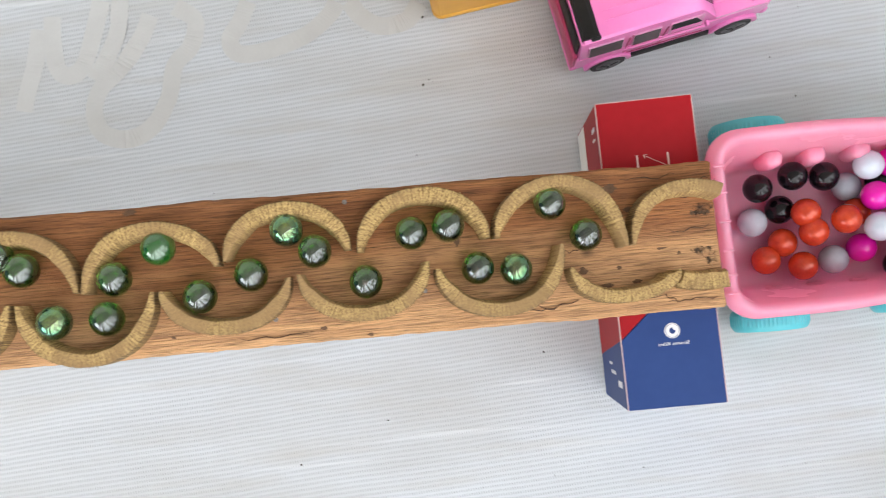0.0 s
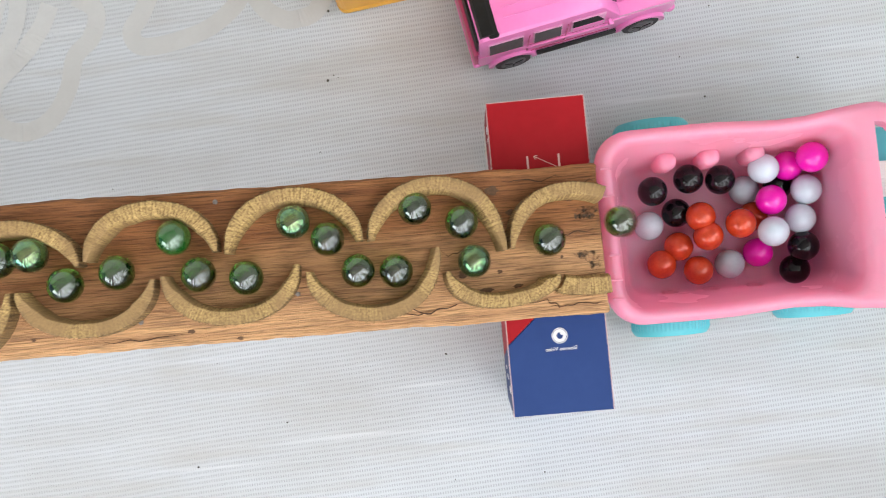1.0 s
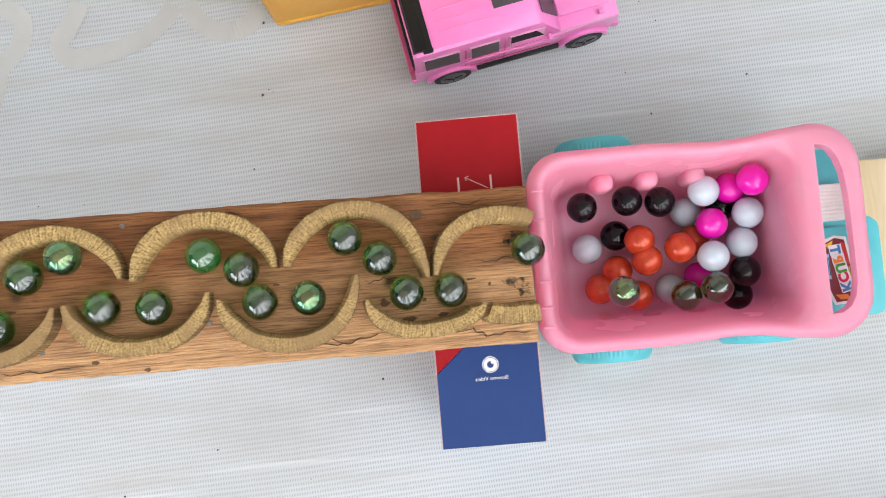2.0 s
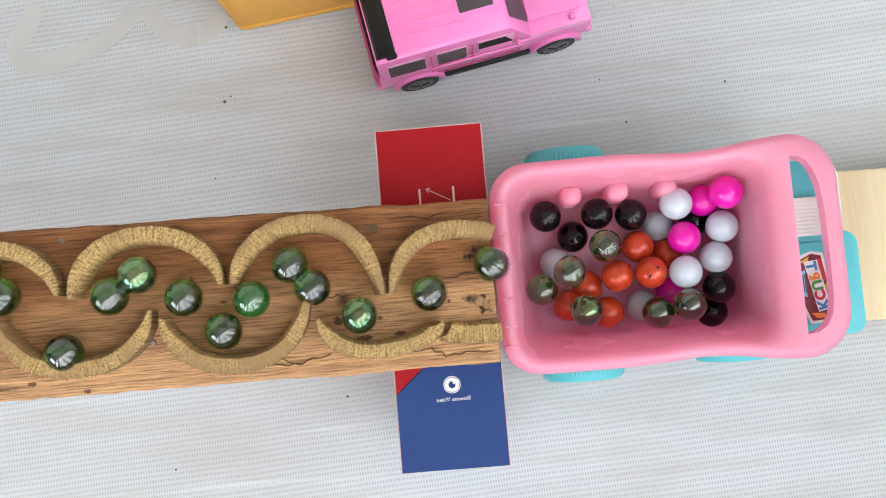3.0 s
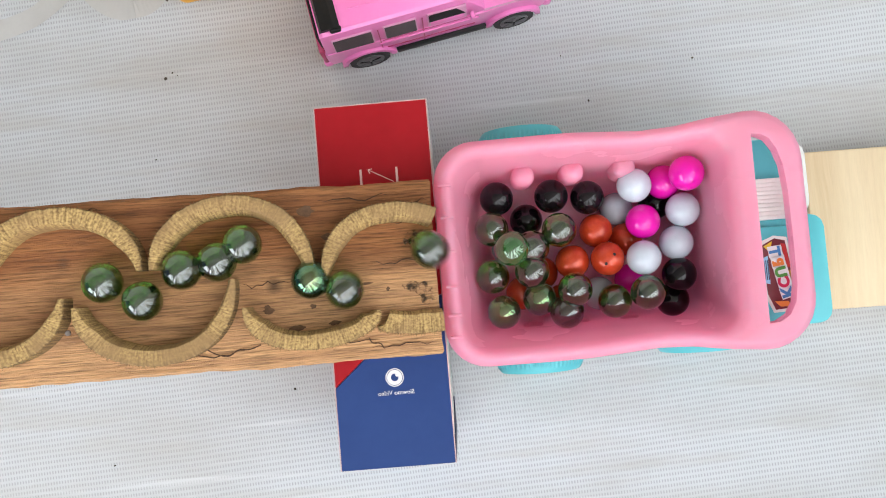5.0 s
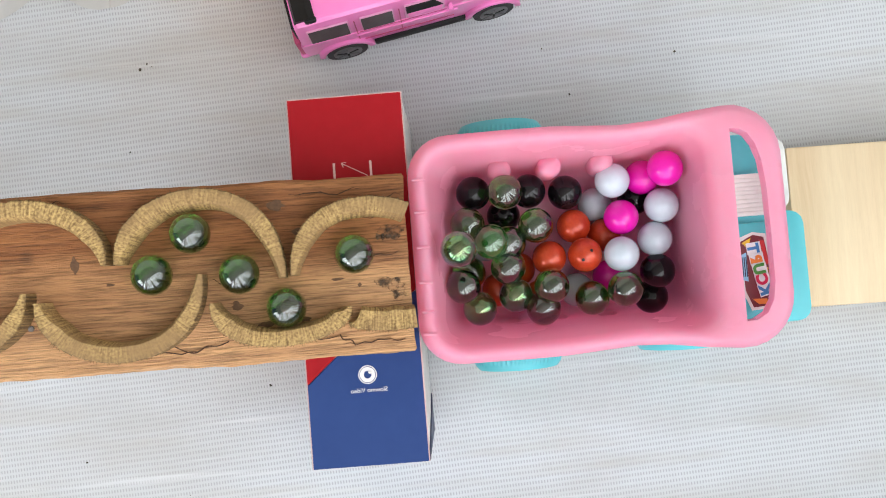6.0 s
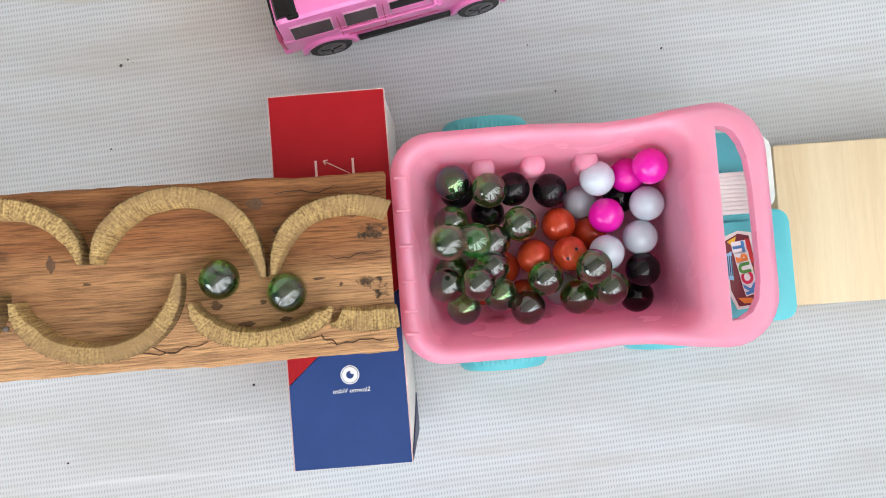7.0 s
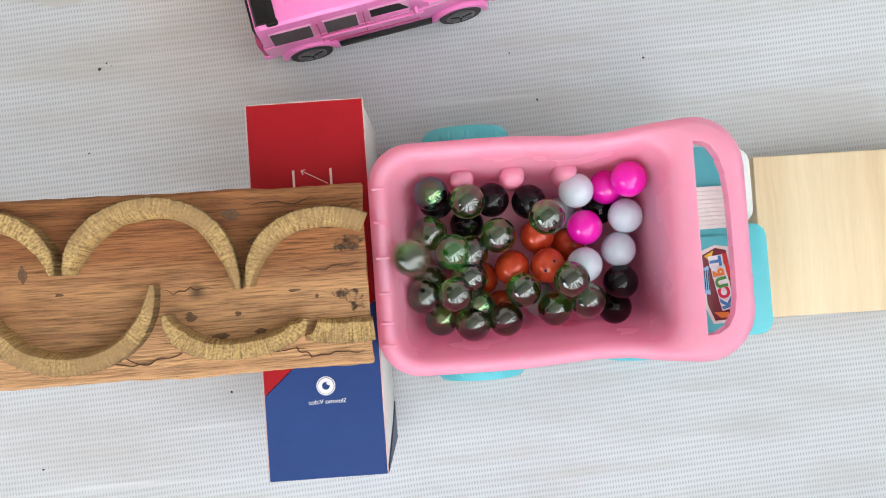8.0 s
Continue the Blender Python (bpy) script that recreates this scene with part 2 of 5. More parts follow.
def bamboo_material():
    """Sawn bamboo: pale wall with short cross fibres, darker skin along the outer edge, brown smears."""
    m = bpy.data.materials.new("bamboo_cut")
    m.use_nodes = True
    nt, N = m.node_tree, m.node_tree.nodes.new
    p = nt.nodes["Principled BSDF"]
    p.inputs["Roughness"].default_value, p.inputs["Specular IOR Level"].default_value = 0.75, 0.25
    uv, mapping, coords = N("ShaderNodeUVMap"), N("ShaderNodeMapping"), N("ShaderNodeTexCoord")
    uv.uv_map = "along"
    mapping.inputs["Scale"].default_value = (1000, 2.2, 1)
    nt.links.new(uv.outputs[0], mapping.inputs["Vector"])
    fibre, smear, pith = N("ShaderNodeTexNoise"), N("ShaderNodeTexNoise"), N("ShaderNodeTexNoise")
    for n, s, d in ((fibre, 1.0, 3), (smear, 45.0, 5), (pith, 1000.0, 3)):
        n.inputs["Scale"].default_value, n.inputs["Detail"].default_value = s, d
    nt.links.new(mapping.outputs[0], fibre.inputs["Vector"])
    nt.links.new(coords.outputs["Object"], smear.inputs["Vector"])
    nt.links.new(coords.outputs["Object"], pith.inputs["Vector"])
    ramp = N("ShaderNodeValToRGB")
    e = ramp.color_ramp.elements
    e[0].position, e[0].color = 0.38, (0.17, 0.100, 0.040, 1)
    e[1].position, e[1].color = 0.60, (0.54, 0.365, 0.145, 1)
    mid = N("ShaderNodeMath")
    mid.operation = "MULTIPLY_ADD"
    mid.inputs[1].default_value = 0.46
    half_fibre = N("ShaderNodeMath")
    half_fibre.operation = "MULTIPLY"
    half_fibre.inputs[1].default_value = 0.52
    nt.links.new(fibre.outputs["Fac"], half_fibre.inputs[0])
    nt.links.new(pith.outputs["Fac"], mid.inputs[0])
    nt.links.new(half_fibre.outputs[0], mid.inputs[2])
    nt.links.new(mid.outputs[0], ramp.inputs[0])
    r = N("ShaderNodeMapRange")
    for key, value in (("From Min", 0.44), ("From Max", 0.62), ("To Max", 0.8)):
        r.inputs[key].default_value = value
    nt.links.new(smear.outputs["Fac"], r.inputs["Value"])
    mix = N("ShaderNodeMix")
    mix.data_type = "RGBA"
    mix.inputs["B"].default_value = (0.27, 0.165, 0.075, 1)
    nt.links.new(ramp.outputs[0], mix.inputs["A"])
    nt.links.new(r.outputs[0], mix.inputs["Factor"])
    # outer skin
    split, skin = N("ShaderNodeSeparateXYZ"), N("ShaderNodeMapRange")
    for key, value in (("From Min", 0.20), ("From Max", 0.42), ("To Min", 1.0), ("To Max", 0.0)):
        skin.inputs[key].default_value = value
    nt.links.new(uv.outputs[0], split.inputs[0])
    nt.links.new(split.outputs["Y"], skin.inputs["Value"])
    mix2 = N("ShaderNodeMix")
    mix2.data_type = "RGBA"
    mix2.inputs["B"].default_value = (0.11, 0.068, 0.034, 1)
    nt.links.new(mix.outputs["Result"], mix2.inputs["A"])
    # the skin frays into dark bristles
    bristle_map, bristle, bristle_range, bristles = N("ShaderNodeMapping"), N("ShaderNodeTexNoise"), N("ShaderNodeMapRange"), N("ShaderNodeMath")
    bristle_map.inputs["Scale"].default_value = (900, 1.0, 1)
    nt.links.new(uv.outputs[0], bristle_map.inputs["Vector"])
    nt.links.new(bristle_map.outputs[0], bristle.inputs["Vector"])
    bristle.inputs["Scale"].default_value, bristle.inputs["Detail"].default_value = 1.0, 2
    for key, value in (("From Min", 0.42), ("From Max", 0.60), ("To Min", 0.15), ("To Max", 0.95)):
        bristle_range.inputs[key].default_value = value
    nt.links.new(bristle.outputs["Fac"], bristle_range.inputs["Value"])
    bristles.operation = "MULTIPLY"
    nt.links.new(bristle_range.outputs[0], bristles.inputs[0])
    nt.links.new(skin.outputs[0], bristles.inputs[1])
    nt.links.new(bristles.outputs[0], mix2.inputs["Factor"])
    nt.links.new(mix2.outputs["Result"], p.inputs["Base Color"])
    b = N("ShaderNodeBump")
    b.inputs["Strength"].default_value, b.inputs["Distance"].default_value = 0.5, 0.0004
    nt.links.new(mid.outputs[0], b.inputs["Height"])
    nt.links.new(b.outputs[0], p.inputs["Normal"])
    return m


TARP = tarp_material()
TARP_PRINT = material("faded_print", (0.52, 0.517, 0.505), 0.5, (0.485, 0.48, 0.47), 60, bump=0.0001)
CONCRETE = material("concrete", (0.30, 0.29, 0.27), 0.85, (0.38, 0.37, 0.35), 8, bump=0.002)
PLASTER = material("painted_plaster", (0.62, 0.60, 0.56), 0.8, (0.68, 0.66, 0.62), 4, bump=0.002)
CEILING = material("weathered_ceiling", (0.40, 0.385, 0.36), 0.85, (0.46, 0.44, 0.41), 5, bump=0.002)
STAKE_WOOD = material("dark_stake_wood", (0.16, 0.13, 0.10), 0.8, (0.22, 0.18, 0.14), 6, (1, 8, 8), bump=0.002)
BOARD = wood_material("weathered_board", (0.40, 0.168, 0.062), (0.205, 0.074, 0.028), ring=(4, 230, 230), pore=0.24, pore_size=(60, 1200, 1200), knots=0.8, worn=(1.80, 2.45, 3.15), bump=0.0016)
BAMBOO = bamboo_material()
SPECK = material("dark_dirt", (0.06, 0.05, 0.045), 0.9, (0.12, 0.10, 0.08), 300)
KNOT = material("dark_knot", (0.10, 0.052, 0.028), 0.8, (0.17, 0.090, 0.045), 500, bump=0.0004)
MOULD = material("mould", (0.030, 0.019, 0.012), 0.9, (0.09, 0.055, 0.032), 500)


def ragged(m, scale, low, high):
    """Let the surface break up into ragged patches by noise."""
    nt, N = m.node_tree, m.node_tree.nodes.new
    coords, n, r = N("ShaderNodeTexCoord"), N("ShaderNodeTexNoise"), N("ShaderNodeMapRange")
    n.inputs["Scale"].default_value, n.inputs["Detail"].default_value = scale, 4
    r.inputs["From Min"].default_value, r.inputs["From Max"].default_value, r.inputs["To Max"].default_value = low, high, 0.85
    nt.links.new(coords.outputs["Object"], n.inputs["Vector"])
    nt.links.new(n.outputs["Fac"], r.inputs["Value"])
    nt.links.new(r.outputs[0], nt.nodes["Principled BSDF"].inputs["Alpha"])


ragged(MOULD, 380, 0.43, 0.62)
CRACK = material("crack", (0.055, 0.028, 0.014), 0.9, (0.10, 0.05, 0.025), 400)
STEEL = material("dull_nail", (0.32, 0.30, 0.29), 0.45, (0.16, 0.13, 0.11), 700, metal=0.7)
PINE = wood_material("pale_pine", (0.80, 0.65, 0.44), (0.66, 0.49, 0.30), ring=(2.2, 70, 70), rough=0.55, bump=0.0001, pore=0.95)
BUCKET_PINK = material("pink_plastic", (0.96, 0.430, 0.570), 0.27, (0.94, 0.405, 0.545), 25, bump=0.00008, spread=0.06)
for key, value in (("Subsurface Weight", 0.6), ("Subsurface Scale", 0.012)):
    BUCKET_PINK.node_tree.nodes["Principled BSDF"].inputs[key].default_value = value
BUCKET_PINK.node_tree.nodes["Principled BSDF"].inputs["Subsurface Radius"].default_value = (1.0, 0.5, 0.6)
pink_nodes = BUCKET_PINK.node_tree
glow_through, pink_mix = pink_nodes.nodes.new("ShaderNodeBsdfTranslucent"), pink_nodes.nodes.new("ShaderNodeMixShader")
glow_through.inputs["Color"].default_value = (0.99, 0.52, 0.67, 1)
pink_mix.inputs["Fac"].default_value = 0.42
pink_nodes.links.new(pink_nodes.nodes["Principled BSDF"].outputs[0], pink_mix.inputs[1])
pink_nodes.links.new(glow_through.outputs[0], pink_mix.inputs[2])
pink_nodes.links.new(pink_mix.outputs[0], pink_nodes.nodes["Material Output"].inputs["Surface"])
TURQUOISE = material("turquoise_plastic", (0.10, 0.50, 0.56), 0.35, (0.09, 0.46, 0.52), 30, bump=0.00005)
WHITE_PLASTIC = material("white_plastic", (0.75, 0.74, 0.72), 0.45, (0.66, 0.65, 0.63), 60)
CAR_PINK = material("pink_car_paint", (0.80, 0.225, 0.53), 0.32, (0.77, 0.205, 0.50), 40, coat=0.3)
CAR_DARK_PINK = material("deep_pink_plastic", (0.50, 0.06, 0.17), 0.4, (0.42, 0.05, 0.14), 40)
BLACK = material("black_plastic", (0.006, 0.006, 0.006), 0.45, (0.012, 0.012, 0.012), 80, specular=0.25)
CAR_TRIM_AND_HIGHLIGHT = material("silvery_trim_and_highlight", (0.62, 0.30, 0.46), 0.3, (0.56, 0.27, 0.42), 200)
TYRE = material("tyre_rubber", (0.02, 0.02, 0.022), 0.65, (0.035, 0.034, 0.034), 200, bump=0.0002)
RIM = material("grey_wheel_rim", (0.09, 0.09, 0.095), 0.45, (0.13, 0.13, 0.135), 200, specular=0.3)
SMOKED = material("smoked_window", (0.055, 0.045, 0.05), 0.15, (0.075, 0.062, 0.067), 80, specular=0.35)
YELLOW = material("amber_plastic", (0.80, 0.42, 0.055), 0.45, (0.72, 0.36, 0.05), 16, bump=0.0002)
CARD_WHITE = material("white_card", (0.74, 0.73, 0.70), 0.6, (0.68, 0.66, 0.62), 40)
CARD_BLUE = material("blue_printed_card", (0.016, 0.044, 0.165), 0.5, (0.019, 0.050, 0.18), 22, bump=0.00004, specular=0.25)
CARD_RED = material("red_printed_card", (0.36, 0.008, 0.014), 0.5, (0.31, 0.006, 0.011), 22, bump=0.00004, specular=0.2)
CARD_EDGE = material("worn_card_edge", (0.60, 0.44, 0.42), 0.7, (0.50, 0.36, 0.35), 90)
INK_WHITE = material("white_ink", (0.78, 0.78, 0.80), 0.5, (0.70, 0.70, 0.73), 300)
INK_ROSE = material("pale_rose_ink", (0.75, 0.50, 0.45), 0.5, (0.70, 0.44, 0.40), 300)
INK_NAVY = material("navy_ink", (0.02, 0.03, 0.09), 0.5)
STICKERS = {"yellow": (0.75, 0.48, 0.03), "red": (0.55, 0.03, 0.03), "blue": (0.06, 0.22, 0.50), "green": (0.08, 0.30, 0.06), "orange": (0.75, 0.22, 0.04), "crimson": (0.60, 0.02, 0.08), "maroon": (0.16, 0.02, 0.03), "sky": (0.25, 0.50, 0.72)}
STICKERS = {k: material("sticker_" + k, c, 0.35, tuple(v * 0.88 for v in c), 200) for k, c in STICKERS.items()}


def glass(name, colour, film=0.0, milky=0.0):
    """Lustre glass: tinted, with a thin reflecting coat; milky: the share that scatters instead of letting light through."""
    m = material(name, colour, 0.01, transmission=1.0 - milky, ior=1.5, specular=0.5)
    p = m.node_tree.nodes["Principled BSDF"]
    p.inputs["Thin Film Thickness"].default_value = film
    p.inputs["Thin Film IOR"].default_value = 1.8
    p.inputs["Coat Weight"].default_value, p.inputs["Coat IOR"].default_value, p.inputs["Coat Roughness"].default_value = 1.0, 1.82, 0.02
    return m


GLASS_GREEN = glass("green_lustre_glass", (0.055, 0.185, 0.020))
GLASS_CLEAR = glass("pale_lustre_glass", (0.12, 0.165, 0.07), 385)
GLASS_DEEP = glass("deep_green_glass", (0.022, 0.16, 0.022), milky=0.45)
MARBLE_BLACK = material("black_bead", (0.004, 0.003, 0.004), 0.08, (0.008, 0.005, 0.007), 60, specular=0.4)
MARBLE_WHITE = material("white_bead", (0.54, 0.62, 0.69), 0.14, (0.48, 0.56, 0.63), 60, coat=0.3)
# darker copy of the white bead, given to the lowest ones
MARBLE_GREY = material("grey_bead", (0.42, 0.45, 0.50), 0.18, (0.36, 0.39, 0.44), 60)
MARBLE_MAGENTA = material("magenta_bead", (0.78, 0.008, 0.42), 0.22, (0.70, 0.006, 0.36), 90, coat=0.3)
MARBLE_ORANGE = material("pearl_orange_bead", (0.60, 0.066, 0.018), 0.22, (0.40, 0.034, 0.012), 130, fine=800, metal=0.15, coat=0.3)


# ---- mesh helpers ----
def mesh_object(name, bm, mat, smooth=None):
    me = bpy.data.meshes.new(name)
    bmesh.ops.recalc_face_normals(bm, faces=bm.faces)
    bm.to_mesh(me)
    bm.free()
    for m in mat if isinstance(mat, (list, tuple)) else [mat]:
        me.materials.append(m)
    if smooth is not None:
        me.polygons.foreach_set("use_smooth", [True] * len(me.polygons))
        me.set_sharp_from_angle(angle=radians(smooth))
    return new(name, me)


def part(name, bm, mat, parent, label="", smooth=40):
    ob = mesh_object(name, bm, mat, smooth)
    ob.parent = parent
    return tagged(ob, label)


def block(x0, x1, y0, y1, z0, z1, bevel=0.0, segments=2):
    bm = bmesh.new()
    bmesh.ops.create_cube(bm, size=1)
    for v in bm.verts:
        v.co = Vector(((x0 + x1) / 2 + v.co.x * (x1 - x0), (y0 + y1) / 2 + v.co.y * (y1 - y0), (z0 + z1) / 2 + v.co.z * (z1 - z0)))
    if bevel:
        bmesh.ops.bevel(bm, geom=bm.edges[:], offset=bevel, segments=segments, profile=0.5, affect="EDGES")
    return bm


def prism(outline, z0, z1, bevel=0.0, segments=2):
    """A flat outline raised from z0 to z1."""
    bm = bmesh.new()
    face = bm.faces.new([bm.verts.new((x, y, z0)) for x, y in outline])
    top = bmesh.ops.extrude_face_region(bm, geom=[face])["geom"]
    for v in top:
        if isinstance(v, bmesh.types.BMVert):
            v.co.z = z1
    if bevel:
        bmesh.ops.recalc_face_normals(bm, faces=bm.faces)
        bmesh.ops.bevel(bm, geom=bm.edges[:], offset=bevel, segments=segments, profile=0.5, affect="EDGES")
    return bm


def loft(rings, close_first=True, close_last=True):
    """Skin over rings of equal numbers of points."""
    bm = bmesh.new()
    rows = [[bm.verts.new(p) for p in ring] for ring in rings]
    n = len(rows[0])
    for a, b in zip(rows, rows[1:]):
        for i in range(n):
            bm.faces.new((a[i], a[(i + 1) % n], b[(i + 1) % n], b[i]))
    if close_first:
        bm.faces.new(rows[0][::-1])
    if close_last:
        bm.faces.new(rows[-1])
    return bm


def rounded(x0, x1, y0, y1, radius, steps=7, per_side=8, right=None):
    """Points round a rectangle with round corners, with points along its sides too."""
    points = []
    left, right = radius, radius if right is None else right
    corners = ((x1 - right, y1 - right, 0, right), (x0 + left, y1 - left, 90, left), (x0 + left, y0 + left, 180, left), (x1 - right, y0 + right, 270, right))
    for k, (cx, cy, a0, radius) in enumerate(corners):
        arc = [(cx + radius * math.cos(radians(a0 + 90 * i / steps)), cy + radius * math.sin(radians(a0 + 90 * i / steps))) for i in range(steps + 1)]
        points += arc
        nx, ny, na, nr = corners[(k + 1) % 4]
        end = (nx + nr * math.cos(radians(na)), ny + nr * math.sin(radians(na)))
        points += [(arc[-1][0] + (end[0] - arc[-1][0]) * i / per_side, arc[-1][1] + (end[1] - arc[-1][1]) * i / per_side) for i in range(1, per_side)]
    return points


def wheel_mesh(radius, width, sides=40, groove=0.0, chamfer=0.002):
    """A solid of revolution about y, with cross ribs on the tread."""
    profile = [(0.0, -width / 2), (radius * 0.9, -width / 2), (radius - chamfer / 3, -width / 2 + chamfer), (radius, -width / 2 + 2 * chamfer),
               (radius, width / 2 - 2 * chamfer), (radius - chamfer / 3, width / 2 - chamfer), (radius * 0.9, width / 2), (0.0, width / 2)]
    rings = []
    for r, y in profile:
        ring = []
        for i in range(sides):
            rr = max(r, 1e-5) - (groove if groove and i % 2 and r > radius * 0.93 else 0)
            a = 2 * math.pi * i / sides
            ring.append((rr * math.cos(a), y, rr * math.sin(a)))
        rings.append(ring)
    return loft(rings)


def moved(bm, m):
    bm.transform(m)
    return bm


def empty(name, m, label, category, group=""):
    ob = new(name)
    ob.matrix_basis = m
    return tagged(ob, label, category, group)


# ---- the place: ground, sheet, walls and roof ----
def sheet_height(x, y):
    """Low folds and creases of the woven sheet."""
    across = y - 0.17 * x
    n = noise.noise(Vector((x * 5, y * 14, 3.1))) * 0.0006
    n += 0.0024 * noise.noise(Vector((x * 2.4, across * 17, 7.7))) + 0.0010 * noise.noise(Vector((x * 6, across * 48, 1.3)))
    crease = 0.0
    for px, ang, w in ((-0.33, 4, 0.004), (-0.145, 3, 0.003), (0.125, 2, 0.003), (0.30, -3, 0.004), (0.44, 2, 0.004)):
        d = (x - px) - y * math.tan(radians(ang))
        crease += 0.0009 * math.exp(-(d / w) ** 2)
    for py, ang, w in ((0.135, 9, 0.003), (-0.19, 11, 0.004), (-0.11, 8, 0.003), (0.02, 7, 0.003), (0.205, 6, 0.003)):
        d = (y - py) - x * math.tan(radians(ang))
        crease += 0.0011 * math.exp(-(d / w) ** 2) * max(0.0, 0.35 + 1.2 * noise.noise(Vector((x * 9, py * 50, 0))))
    return -0.0028 + n + crease * 1.2


def build_setting():
    bm = block(-3.0, 3.0, -3.4, 2.4, -0.12, -0.0085)
    bm.transform(ROOM)
    tagged(mesh_object("floor", bm, CONCRETE), "grey concrete floor under the sheet", "floor", kind="structure")
    bm = bmesh.new()
    bmesh.ops.create_grid(bm, x_segments=1, y_segments=1, size=200)
    for v in bm.verts:
        v.co.z = -0.14
    tagged(mesh_object("ground", bm, CONCRETE), "grey packed ground outside", "ground", kind="structure")
    # the sheet: low folds, flat where things stand
    bm = bmesh.new()
    bmesh.ops.create_grid(bm, x_segments=260, y_segments=200, size=0.5)
    for v in bm.verts:
        x, y = v.co.x * 2.2, v.co.y * 1.7
        v.co = Vector((x, y, sheet_height(x, y)))
    tagged(mesh_object("tarp", bm, TARP, 60), "white woven plastic sheet spread over the floor", "tarp", kind="structure")
    # the veranda: two plastered walls, two open sides with low parapets, a boarded roof
    walls = (("wall_north", -3, 3, 2.4, 2.55, ROOF_Z), ("wall_east", 3, 3.15, -3.4, 2.55, ROOF_Z), ("wall_west", -3.15, -3, -3.4, 2.55, 0.45), ("wall_south", -3, 3, -3.55, -3.4, 0.3))
    for name, x0, x1, y0, y1, top in walls:
        wall = tagged(mesh_object(name, block(x0, x1, y0, y1, -0.12, top), PLASTER), "plain plastered wall" if top > 1 else "low plastered parapet", "wall", kind="structure")
        wall.matrix_world = ROOM
    roof = mesh_object("ceiling", block(-3.15, 3.15, EAVES_Y, 2.55, ROOF_Z, ROOF_Z + 0.1), CEILING)
    roof.matrix_world = ROOM
    tagged(roof, "pale plastered veranda ceiling", "ceiling", kind="structure")
    # uneven unseen stakes, added to thin the daylight and bar the marbles' reflections
    rng = random.Random(12)
    for k in range(26):
        x, y, w, h = -2.1 + k * 0.168 + rng.uniform(-0.05, 0.05), rng.uniform(-0.74, -0.62), rng.choice((0.022, 0.035, 0.05, 0.065)), rng.choice((0.9, 1.2, 1.6, 2.1, 2.5))
        bm = prism([(w * math.cos(radians(45 * i)), w * math.sin(radians(45 * i))) for i in range(8)], -0.004, h)
        stake = mesh_object("stake", bm, STAKE_WOOD)
        stake.matrix_world = ROOM @ pose(x, y, 0)
        tagged(stake, "dark wooden stake added out of view to break up the daylight", "stake", "stakes along the open side")


def ribbon(points, width, z, steps=8):
    """A flat stroke along a smooth line through the points."""
    p = [Vector((x, y, 0)) for x, y in points]
    p = [p[0] * 2 - p[1]] + p + [p[-1] * 2 - p[-2]]
    line = []
    for i in range(1, len(p) - 2):
        for k in range(steps):
            t = k / steps
            a, b, c, d = p[i - 1:i + 3]
            line.append(0.5 * (2 * b + (c - a) * t + (2 * a - 5 * b + 4 * c - d) * t * t + (3 * b - a - 3 * c + d) * t ** 3))
    line.append(p[-2])
    bm = bmesh.new()
    last = None
    for i, q in enumerate(line):
        way = (line[min(i + 1, len(line) - 1)] - line[max(i - 1, 0)]).normalized()
        side = Vector((-way.y, way.x, 0)) * width / 2
        pair = [bm.verts.new((c.x, c.y, sheet_height(c.x, c.y) + z)) for c in (q + side, q - side)]
        if last:
            bm.faces.new((last[0], last[1], pair[1], pair[0]))
        last = pair
    return bm


